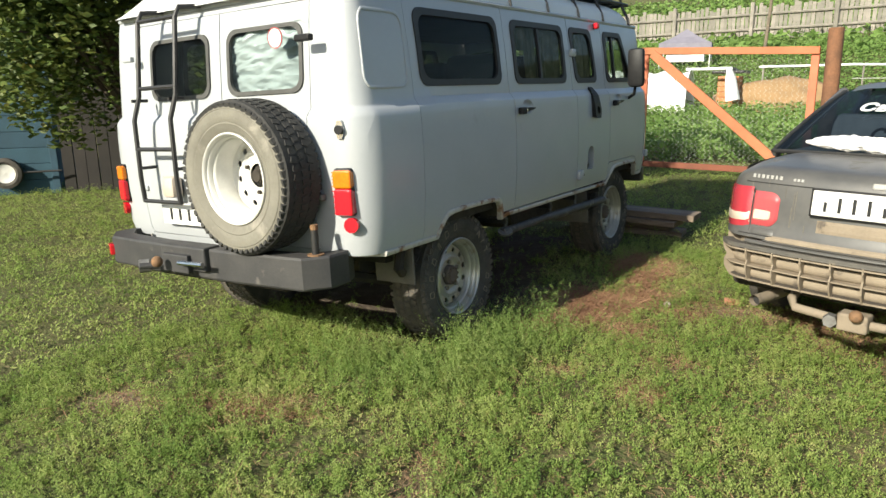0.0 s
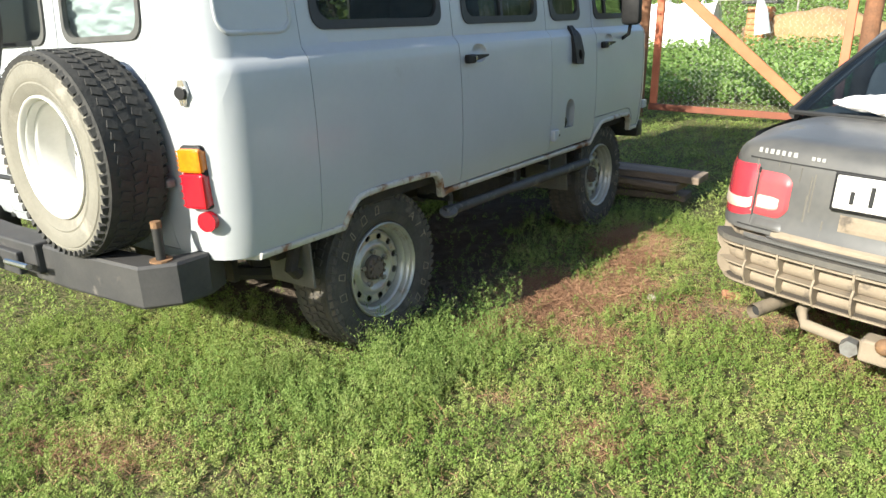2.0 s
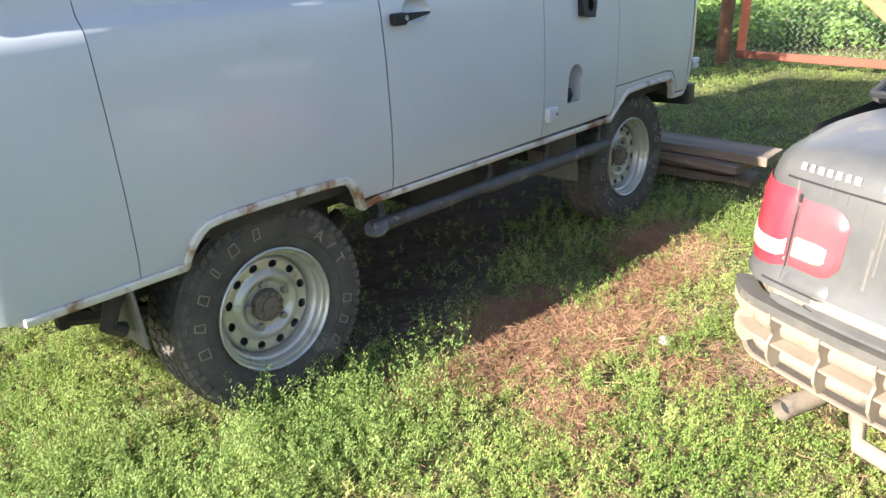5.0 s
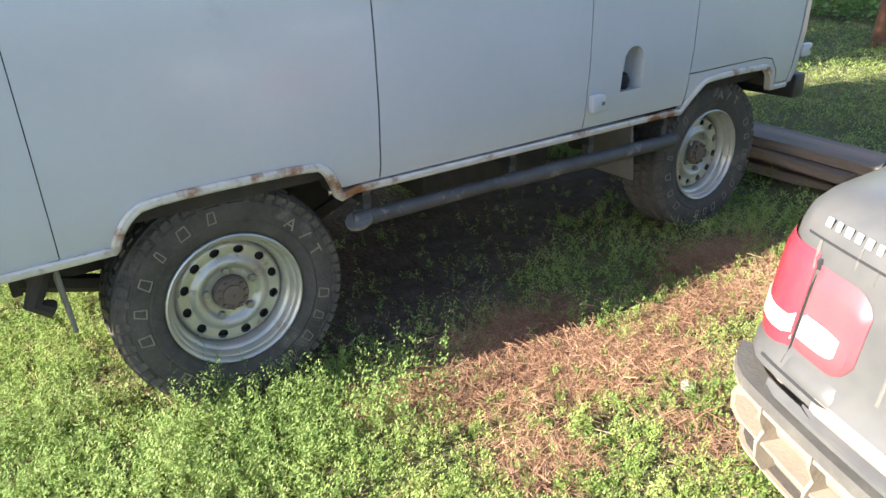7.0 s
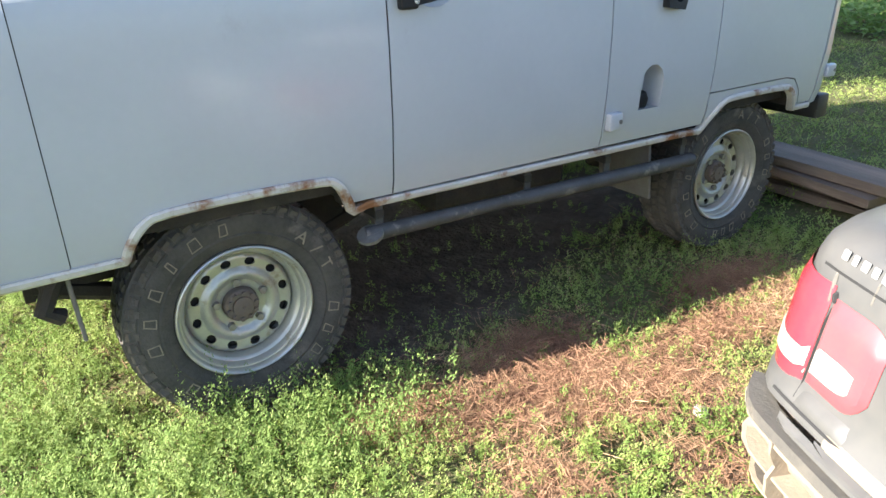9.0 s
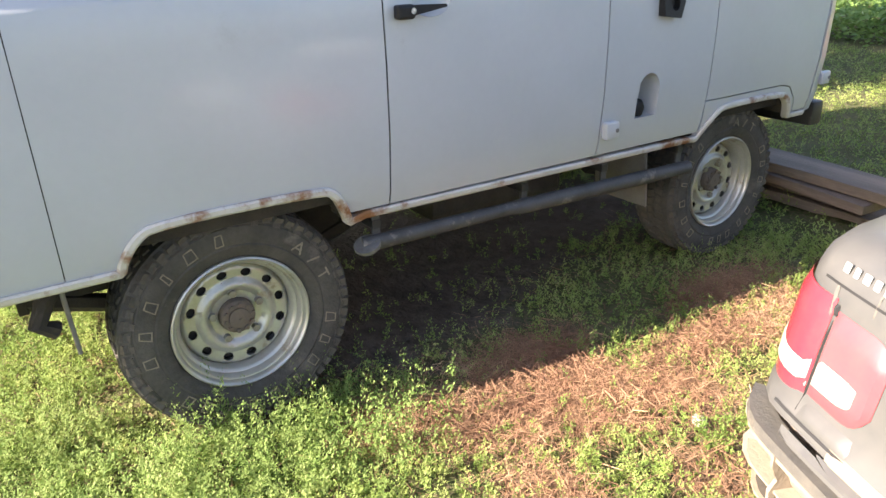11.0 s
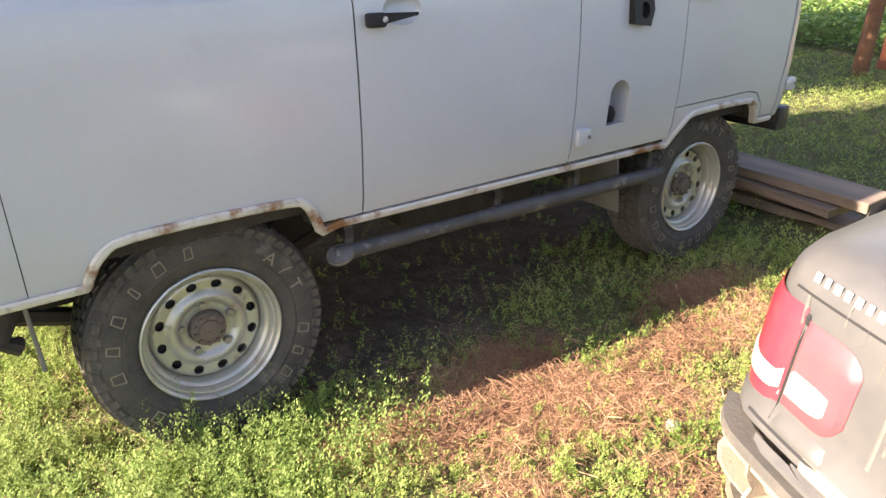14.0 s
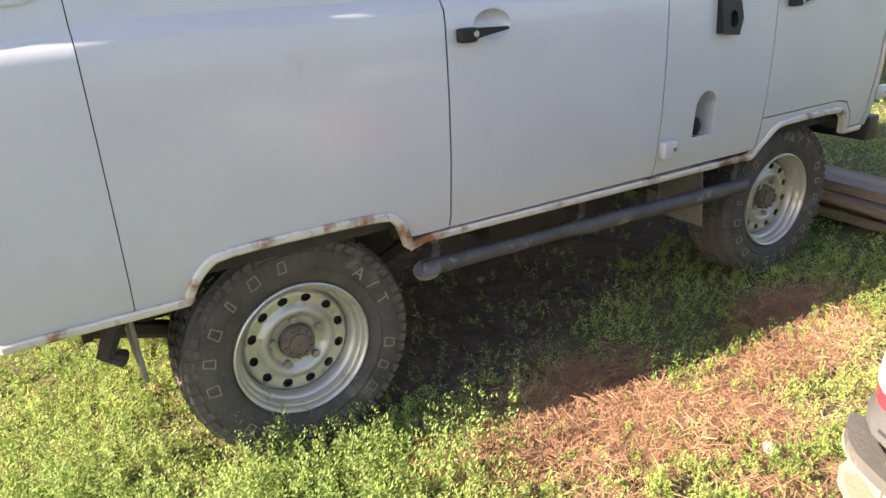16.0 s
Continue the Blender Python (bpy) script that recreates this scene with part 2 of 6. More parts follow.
BRICK = material("orange_brick", (0.50, 0.22, 0.10), (0.40, 0.17, 0.08), rough=0.95, scale=9, per_object=0.15)
FABRIC = material("white_cover_fabric", (0.82, 0.82, 0.80), (0.70, 0.70, 0.69), rough=0.95, scale=3)
TENT = material("faded_violet_canopy", (0.17, 0.16, 0.20), (0.22, 0.21, 0.25), rough=0.9, scale=4)
SHED = material("blue_shed_boards", (0.030, 0.075, 0.11), (0.022, 0.055, 0.08), rough=0.8, scale=3, fine=30, mix=0.6, per_object=0.08)
# near-black so that the backdrop boards pass for deep shade
SHADE_WOOD = material("shade_dark_boards", (0.014, 0.012, 0.011), (0.022, 0.019, 0.016), rough=0.95, scale=4, fine=30, per_object=0.25)
SEAM_GREY = material("panel_gap", (0.055, 0.054, 0.052), rough=0.9)
# gate wood darkened to red-brown, painting the shade on its bottom rail
SHADED_RAIL = material("shaded_gate_rail", (0.20, 0.065, 0.035), (0.14, 0.05, 0.03), rough=0.8, scale=4, fine=40)
BARK = material("tree_bark", (0.10, 0.075, 0.055), (0.06, 0.045, 0.035), rough=1.0, scale=12, bump=0.6, bump_scale=30)
STEP = material("dusty_step_tube", (0.085, 0.083, 0.079), (0.045, 0.043, 0.040), rough=0.6, scale=12, metal=0.2, dirt=(0.24, 0.215, 0.18), dirt_at=0.58, dirt_scale=9, bump=0.15)
STREAK = material("dried_dust", (0.135, 0.125, 0.107), (0.10, 0.094, 0.084), rough=0.9, scale=30)
TERRA = material("broken_brick", (0.42, 0.20, 0.11), (0.33, 0.16, 0.09), rough=0.95, scale=20, bump=0.3)
STONE = material("pale_stone", (0.42, 0.38, 0.34), (0.32, 0.29, 0.26), rough=0.95, scale=40, bump=0.4)
WEED = leafy("weed_leaves", [(0.095, 0.170, 0.036), (0.170, 0.262, 0.056), (0.265, 0.350, 0.088), (0.39, 0.43, 0.145), (0.52, 0.46, 0.24)], 0.42, 0.7)
TALL = leafy("tall_weed_leaves", [(0.095, 0.175, 0.040), (0.165, 0.260, 0.062), (0.26, 0.34, 0.098), (0.42, 0.46, 0.19)], 0.42, 0.7)
STRAW = leafy("dry_straw", [(0.135, 0.066, 0.040), (0.25, 0.135, 0.080), (0.37, 0.225, 0.13), (0.53, 0.38, 0.24)], 0.12, 0.85)
FIELD_GREEN = leafy("field_leaves", [(0.10, 0.19, 0.045), (0.17, 0.275, 0.07), (0.27, 0.36, 0.12)])
TREE_LEAF = leafy("tree_leaves", [(0.022, 0.045, 0.010), (0.045, 0.080, 0.016), (0.085, 0.12, 0.026), (0.15, 0.17, 0.04), (0.21, 0.115, 0.035)], 0.25)


def ground_material():
    """Soil, thatch, dry patches and painted shade under the van; the patches come from the mesh's own soil attribute.
    """
    m = bpy.data.materials.new("soil_thatch_and_van_shade")
    m.use_nodes = True
    t = m.node_tree
    n, ln = t.nodes, t.links
    b = n["Principled BSDF"]
    b.inputs["Roughness"].default_value = 0.97
    b.inputs["Specular IOR Level"].default_value = 0.2
    co = n.new("ShaderNodeTexCoord")
    def ns(scale, detail=6):
        x = n.new("ShaderNodeTexNoise")
        x.inputs["Scale"].default_value = scale
        x.inputs["Detail"].default_value = detail
        ln.new(co.outputs["Object"], x.inputs["Vector"])
        return x.outputs["Fac"]
    def mixc(f, a, c):
        x = n.new("ShaderNodeMix")
        x.data_type = "RGBA"
        for i, v in ((0, f), (6, a), (7, c)):
            if isinstance(v, tuple):
                x.inputs[i].default_value = (*v, 1)
            else:
                ln.new(v, x.inputs[i])
        return x.outputs[2]
    def step(v, lo, hi):
        x = n.new("ShaderNodeMapRange")
        x.inputs[1].default_value, x.inputs[2].default_value = lo, hi
        ln.new(v, x.inputs[0])
        return x.outputs[0]
    at = n.new("ShaderNodeAttribute")
    at.attribute_name = "soil"
    sep = n.new("ShaderNodeSeparateColor")
    ln.new(at.outputs["Color"], sep.inputs[0])
    green = mixc(step(ns(3.0), 0.35, 0.7), (0.066, 0.086, 0.027), (0.115, 0.112, 0.046))
    green = mixc(step(ns(45.0, 3), 0.45, 0.7), green, (0.15, 0.118, 0.066))
    soil = mixc(step(ns(9.0), 0.35, 0.7), (0.145, 0.100, 0.070), (0.25, 0.185, 0.128))
    soil = mixc(step(ns(70.0, 3), 0.5, 0.75), soil, (0.30, 0.215, 0.145))
    # bare soil darkened to stand in for the shade below the van
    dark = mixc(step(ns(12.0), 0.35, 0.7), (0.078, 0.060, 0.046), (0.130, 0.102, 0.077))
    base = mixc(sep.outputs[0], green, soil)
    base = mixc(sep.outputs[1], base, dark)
    ln.new(base, b.inputs["Base Color"])
    bp = n.new("ShaderNodeBump")
    bp.inputs["Strength"].default_value = 0.8
    bp.inputs["Distance"].default_value = 0.03
    ln.new(ns(38.0, 8), bp.inputs["Height"])
    ln.new(bp.outputs[0], b.inputs["Normal"])
    return m


GROUND = ground_material()


# ---- building blocks ----
def part(name, bm, mat, parent=None, label="", smooth=False):
    me = bpy.data.meshes.new(name)
    bm.normal_update()
    bm.to_mesh(me)
    bm.free()
    me.materials.append(mat)
    if smooth:
        me.polygons.foreach_set("use_smooth", [True] * len(me.polygons))
        me.set_sharp_from_angle(angle=radians(38))
    ob = new(name, me)
    ob.parent = parent
    if label:
        ob["label"] = label
    return ob


def thing(name, label, category, m=None, group=""):
    ob = new(name)
    ob.empty_display_size = 0.1
    ob.matrix_basis = m or Matrix()
    return tagged(ob, label, category, group)


def box(c, s, bevel=0.0, rot=(0, 0, 0), bm=None, seg=2):
    out = bm or bmesh.new()
    b = bmesh.new()
    bmesh.ops.create_cube(b, size=1)
    bmesh.ops.scale(b, vec=s, verts=b.verts)
    if bevel:
        bmesh.ops.bevel(b, geom=b.edges[:], offset=bevel, segments=seg, affect="EDGES", profile=0.5)
    bmesh.ops.transform(b, matrix=pose(*c, *rot), verts=b.verts)
    return merge(out, b)


def merge(out, b):
    base = {v: out.verts.new(v.co) for v in b.verts}
    for f in b.faces:
        try:
            out.faces.new([base[v] for v in f.verts])
        except ValueError:
            pass
    b.free()
    return out


def tube(pts, r, seg=10, bm=None, caps=True, flat=1.0):
    """A round bar that follows pts."""
    out = bm or bmesh.new()
    pts = [Vector(p) for p in pts]
    rings = []
    side = None
    for i, p in enumerate(pts):
        d = (pts[min(i + 1, len(pts) - 1)] - pts[max(i - 1, 0)]).normalized()
        if side is None:
            side = d.orthogonal().normalized()
        side = (side - d * side.dot(d)).normalized()
        up = d.cross(side)
        rr = r[i] if isinstance(r, (list, tuple)) else r
        rings.append([out.verts.new(p + side * math.cos(a) * rr + up * math.sin(a) * rr * flat)
                      for a in (2 * math.pi * k / seg for k in range(seg))])
    for a, b in zip(rings, rings[1:]):
        for k in range(seg):
            out.faces.new((a[k], a[(k + 1) % seg], b[(k + 1) % seg], b[k]))
    if caps:
        out.faces.new(rings[0][::-1])
        out.faces.new(rings[-1])
    return out


def lathe(profile, seg=48, axis="x", bm=None, close=False):
    """Turns (along, radius) pairs about the axis through the origin."""
    out = bm or bmesh.new()
    rings = []
    for a, r in profile:
        ring = []
        for k in range(seg):
            t = 2 * math.pi * k / seg
            c, s = r * math.cos(t), r * math.sin(t)
            ring.append(out.verts.new((a, c, s) if axis == "x" else (c, a, s) if axis == "y" else (c, s, a)))
        rings.append(ring)
    pairs = list(zip(rings, rings[1:])) + ([(rings[-1], rings[0])] if close else [])
    for a, b in pairs:
        for k in range(seg):
            out.faces.new((a[k], b[k], b[(k + 1) % seg], a[(k + 1) % seg]))
    return out


def disc(c, r, normal, seg=16, thick=0.01, bm=None):
    n = Vector(normal).normalized()
    return tube([Vector(c) - n * thick / 2, Vector(c) + n * thick / 2], r, seg, bm)


def rounded(u0, v0, u1, v1, r, n=5, shear=0.0):
    """The outline of a rounded rectangle, as (u, v) pairs; shear shifts its top."""
    out = []
    for cu, cv, a0 in ((u1 - r, v1 - r, 0), (u0 + r, v1 - r, 90), (u0 + r, v0 + r, 180), (u1 - r, v0 + r, 270)):
        for k in range(n + 1):
            a = radians(a0 + 90 * k / n)
            u, v = cu + r * math.cos(a), cv + r * math.sin(a)
            out.append((u + shear * (v - v0) / (v1 - v0), v))
    return out


def sheet(outline, holes, where, thick, cuts_u=(), cuts_v=(), mirrored=False):
    """A thick panel: a flat outline with holes, cut into strips and bent by where(u, v) -> place and normal."""
    bm = bmesh.new()
    edges = []
    for loop in (outline, *holes):
        vs = [bm.verts.new((u, v, 0)) for u, v in loop]
        edges += [bm.edges.new((vs[i], vs[(i + 1) % len(vs)])) for i in range(len(vs))]
    bmesh.ops.triangle_fill(bm, edges=edges, use_beauty=True, use_dissolve=False)
    for axis, cuts in (((1, 0, 0), cuts_u), ((0, 1, 0), cuts_v)):
        for c in cuts:
            bmesh.ops.bisect_plane(bm, geom=bm.verts[:] + bm.edges[:] + bm.faces[:], plane_co=Vector(axis) * c, plane_no=axis, dist=1e-5)
    bmesh.ops.recalc_face_normals(bm, faces=bm.faces[:])
    rim = [e for e in bm.edges if len(e.link_faces) == 1]
    front = {}
    back = {}
    for v in bm.verts:
        p, nrm = where(v.co.x, v.co.y)
        front[v], back[v] = Vector(p), Vector(p) - Vector(nrm) * thick
    out = bmesh.new()
    fv = {v: out.verts.new(front[v]) for v in bm.verts}
    bv = {v: out.verts.new(back[v]) for v in bm.verts}
    for f in bm.faces:
        out.faces.new([fv[v] for v in f.verts])
        out.faces.new([bv[v] for v in reversed(f.verts)])
    for e in rim:
        a, b = e.verts
        out.faces.new((fv[a], fv[b], bv[b], bv[a]))
    if mirrored:
        bmesh.ops.scale(out, vec=(-1, 1, 1), verts=out.verts)
    bmesh.ops.recalc_face_normals(out, faces=out.faces[:])
    bm.free()
    return out


def ribbon(path, where, width, proud, back=0.004):
    """A narrow raised strip along (u, v) pairs of a bent surface."""
    bm = bmesh.new()
    rings = []
    for i, (u, v) in enumerate(path):
        u0, v0 = path[max(i - 1, 0)]
        u1, v1 = path[min(i + 1, len(path) - 1)]
        d = Vector((u1 - u0, v1 - v0)).normalized()
        nx, ny = -d.y * width / 2, d.x * width / 2
        ring = []
        for k, h in ((-1, -back), (-1, proud * 0.6), (-0.5, proud), (0.5, proud), (1, proud * 0.6), (1, -back)):
            p, nrm = where(u + nx * k, v + ny * k)
            ring.append(bm.verts.new(Vector(p) + Vector(nrm) * h))
        rings.append(ring)
    for a, b in zip(rings, rings[1:]):
        for k in range(5):
            bm.faces.new((a[k], a[k + 1], b[k + 1], b[k]))
    bm.faces.new(rings[0][::-1])
    bm.faces.new(rings[-1])
    bmesh.ops.recalc_face_normals(bm, faces=bm.faces[:])
    return bm


# ---- ground ----
def ground_height(x, y):
    z = -0.0436 * np.clip(0.8 - x, 0, 4.6)
    rise = np.interp(y, [7.5, 11, 16, 21, 30, 60, 140, 400], [0, 0.2, 0.55, 1.5, 3.2, 7.5, 24, 60])
    fade = np.clip((y - 6) / 6, 0, 1)
    return z * (1 - fade) + rise


SPOTS = [  # bare or dry places: x, y, reach across, reach along, turn, how bare, how much straw
    (1.15, 0.50, 0.13, 0.24, -14, 0.8, 1.0), (1.25, 0.80, 0.17, 0.36, -14, 0.85, 1.0), (1.38, 1.05, 0.17, 0.26, -6, 0.8, 1.0),
    (1.36, 1.75, 0.10, 0.42, -4, 0.7, 0.9), (1.54, 1.30, 0.16, 0.22, -20, 1.0, 0.15), (1.62, 0.53, 0.14, 0.15, 0, 0.95, 0.35),
    (1.82, 1.00, 0.13, 0.10, 0, 0.9, 0.3), (2.06, 1.20, 0.34, 0.16, -10, 1.0, 0.1), (1.95, 0.20, 0.15, 0.09, 20, 0.85, 0.15),
    (1.05, 0.95, 0.12, 0.22, 0, 0.8, 0.8), (1.12, 2.05, 0.12, 0.26, 0, 0.8, 0.8), (-0.11, -1.52, 0.19, 0.09, 15, 0.95, 0.1),
    (1.51, -1.38, 0.08, 0.14, 30, 0.8, 0.1), (1.55, -0.15, 0.07, 0.06, 0, 0.8, 0.2), (1.96, -0.19, 0.12, 0.09, 0, 0.5, 0.4),
    (1.64, 1.68, 0.10, 0.06, 0, 0.7, 0.1), (2.7, 1.3, 0.6, 0.4, 0, 0.7, 0.1), (0.55, -1.25, 0.3, 0.10, 25, 0.35, 0.3),
]


def patches(x, y):
    """How bare, how dark with painted shade under the van, and how strawy the ground is."""
    wob = 0.30 * np.sin(9 * x + 4 * np.sin(5 * y)) + 0.22 * np.sin(23 * y + 3 * np.sin(17 * x)) + 0.15 * np.sin(41 * x - 37 * y)
    bare, straw = np.zeros_like(x), np.zeros_like(x)
    for cx, cy, rx, ry, a, k, s in SPOTS:
        c, sn = math.cos(radians(a)), math.sin(radians(a))
        u, v = ((x - cx) * c + (y - cy) * sn) / rx, (-(x - cx) * sn + (y - cy) * c) / ry
        w = np.clip(1.55 - np.sqrt(u * u + v * v) + 0.6 * wob, 0, 1)
        bare, straw = np.maximum(bare, w * k), np.maximum(straw, w * s)
    # van-shaped patch where that shade goes into the soil colour
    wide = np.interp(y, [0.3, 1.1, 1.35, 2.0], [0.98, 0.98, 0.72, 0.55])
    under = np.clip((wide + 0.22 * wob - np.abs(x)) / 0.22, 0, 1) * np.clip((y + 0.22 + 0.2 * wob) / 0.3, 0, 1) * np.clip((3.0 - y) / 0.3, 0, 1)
    return bare, under, straw


def build_ground():
    xs = np.concatenate([np.linspace(-300, -9, 24), np.linspace(-8.6, -2.2, 34), np.linspace(-2.0, 3.6, 141), np.linspace(3.8, 9, 20), np.linspace(12, 300, 22)])
    ys = np.concatenate([np.linspace(-120, -5, 18), np.linspace(-4.6, -2.6, 12), np.linspace(-2.5, 3.2, 144), np.linspace(3.3, 9, 60), np.linspace(9.5, 34, 50), np.linspace(36, 400, 40)])
    gx, gy = np.meshgrid(xs, ys)
    gz = ground_height(gx, gy)
    near = np.exp(-((gx / 7) ** 2 + (gy / 9) ** 2))
    bare, under, straw = patches(gx, gy)
    gz = gz + near * (0.012 * np.sin(5 * gx + 3 * gy) + 0.010 * np.sin(11 * gx - 7 * gy)) - 0.015 * bare
    n, m = len(xs), len(ys)
    verts = np.stack([gx, gy, gz], -1).reshape(-1, 3)
    idx = np.arange(n * m).reshape(m, n)
    faces = np.stack([idx[:-1, :-1], idx[:-1, 1:], idx[1:, 1:], idx[1:, :-1]], -1).reshape(-1, 4)
    me = bpy.data.meshes.new("ground")
    me.from_pydata(verts.tolist(), [], faces.tolist())
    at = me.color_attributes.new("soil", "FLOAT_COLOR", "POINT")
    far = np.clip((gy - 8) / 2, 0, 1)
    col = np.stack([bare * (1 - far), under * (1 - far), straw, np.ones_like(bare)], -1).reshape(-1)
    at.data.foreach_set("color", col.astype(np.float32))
    me.polygons.foreach_set("use_smooth", [True] * len(me.polygons))
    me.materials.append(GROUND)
    return tagged(new("ground", me), "trodden yard soil under low weeds, with shade painted below the van", "ground", kind="structure")


build_ground()


# ---- the van ----
VAN_POSE = pose(0.8, 0, 0) @ pose(0, 0, 0, 0, -2.5, 0) @ pose(-0.8, 0, 0)
SIDE, CORNER = 0.962, 0.16
TAIL, NOSE = -0.74, 2.74          # where the corners begin to turn
ARC = CORNER * math.pi / 2
PROFILE_Z = [0.60, 0.66, 0.72, 0.90, 1.10, 1.27, 1.315, 1.338, 1.352, 1.40, 1.60, 1.78, 1.85]
PROFILE_IN = [0.050, 0.036, 0.020, 0.004, 0.0, 0.004, 0.010, 0.026, 0.040, 0.044, 0.062, 0.085, 0.10]


def van_skin(s, z):
    """The van's skin on its right half: s runs along the side and round the corners, z up."""
    dip = 0.034 * min(1.0, max(0.0, (-0.30 - s) / 0.45)) * max(0.0, 1 - abs(z - 1.33) / 0.3)
    inn = float(np.interp(z + dip, PROFILE_Z, PROFILE_IN))
    if TAIL <= s <= NOSE:
        p, n = (SIDE, s), (1, 0)
    elif s < TAIL:
        a = (TAIL - s) / CORNER
        if a < math.pi / 2:
            n = (math.cos(a), -math.sin(a))
            p = (SIDE - CORNER + CORNER * n[0], TAIL + CORNER * n[1])
        else:
            p, n = (SIDE - CORNER - (TAIL - s - ARC), TAIL - CORNER), (0, -1)
            p = (p[0], p[1] - 0.012 * (1 - (p[0] / (SIDE - CORNER)) ** 2))
    else:
        a = (s - NOSE) / CORNER
        if a < math.pi / 2:
            n = (math.cos(a), math.sin(a))
            p = (SIDE - CORNER + CORNER * n[0], NOSE + CORNER * n[1])
        else:
            p, n = (SIDE - CORNER - (s - NOSE - ARC), NOSE + CORNER), (0, 1)
            inn = inn * 1.6
    return (p[0] - n[0] * inn, p[1] - n[1] * inn, z), (n[0], n[1], 0)


def tail_s(x):
    """The run s at which the rear face lies x beside the van's middle."""
    return TAIL - ARC - (SIDE - CORNER - x)


def nose_s(x):
    return NOSE + ARC + (SIDE - CORNER - x)


Z_CUTS = [0.72, 0.80, 0.90, 1.0, 1.10, 1.20, 1.27, 1.285, 1.30, 1.308, 1.315, 1.321, 1.327, 1.338, 1.352, 1.40, 1.50, 1.60, 1.70, 1.78]
S_CUTS = [TAIL - ARC * k / 6 for k in range(7)] + [NOSE + ARC * k / 6 for k in range(7)] + [0.2, 1.0, 1.7, 2.3]
SILL, TOP, BELT = 0.655, 1.85, 1.345
GAP = 0.0028
R_ARCH = [(-0.315, SILL), (-0.305, 0.69), (-0.27, 0.745), (-0.215, 0.775), (0.255, 0.772), (0.295, 0.752), (0.325, 0.70), (0.345, 0.645)]
F_ARCH = [(1.955, 0.645), (2.01, 0.715), (2.055, 0.755), (2.10, 0.772), (2.49, 0.772), (2.535, 0.755), (2.575, 0.71), (2.60, SILL)]


def eased(path, times=2):
    for _ in range(times):
        out = [path[0]]
        for (a, b), (c, d) in zip(path, path[1:]):
            out += [(a * 0.75 + c * 0.25, b * 0.75 + d * 0.25), (a * 0.25 + c * 0.75, b * 0.25 + d * 0.75)]
        path = out + [path[-1]]
    return path


R_ARCH, F_ARCH = eased(R_ARCH), eased(F_ARCH)


def panel(name, outline, van, holes=(), mat=None, label="", both=True, thick=0.012):
    obs = []
    for flip in (False, True)[: 2 if both else 1]:
        bm = sheet(outline, holes, van_skin, thick, S_CUTS, Z_CUTS, flip)
        obs.append(part(name, bm, mat or PAINT, van, label, smooth=True))
    return obs


def glazing(hole, van, mat, parent_panels, both=True, seal=0.028, seal_mat=None, mullion=None):
    """Rubber seal and pane for a window hole, as parts of the panels."""
    cu, cv = sum(u for u, v in hole) / len(hole), sum(v for u, v in hole) / len(hole)
    for k, flip in enumerate((False, True)[: 2 if both else 1]):
        bm = sheet([(u, v) for u, v in hole], [], lambda u, v: (Vector(van_skin(u, v)[0]) - 0.006 * Vector(van_skin(u, v)[1]), van_skin(u, v)[1]), 0.004, S_CUTS, Z_CUTS, flip)
        pane = part("window_pane", bm, mat, parent_panels[k], "dark side window glass", smooth=True)
        pane.visible_shadow = False
        inner = [(cu + (u - cu) * (1 - seal / abs(u - cu) if abs(u - cu) > seal * 2 else 0.6), cv + (v - cv) * (1 - seal / abs(v - cv) if abs(v - cv) > seal * 2 else 0.6)) for u, v in hole]
        outer = [(u + 0.006 * (1 if u > cu else -1), v + 0.006 * (1 if v > cv else -1)) for u, v in hole]
        bm = sheet(outer, [inner], lambda u, v: (Vector(van_skin(u, v)[0]) + 0.007 * Vector(van_skin(u, v)[1]), van_skin(u, v)[1]), 0.02, S_CUTS, Z_CUTS, flip)
        part("window_seal", bm, seal_mat or RUBBER_SEAL, parent_panels[k], smooth=True)
        if mullion:
            bm = sheet([(mullion - 0.011, cv - 0.17), (mullion + 0.011, cv - 0.17), (mullion + 0.011, cv + 0.17), (mullion - 0.011, cv + 0.17)], [],
                       lambda u, v: (Vector(van_skin(u, v)[0]) + 0.004 * Vector(van_skin(u, v)[1]), van_skin(u, v)[1]), 0.02, (), Z_CUTS, flip)
            part("window_bar", bm, RUBBER_SEAL, parent_panels[k])


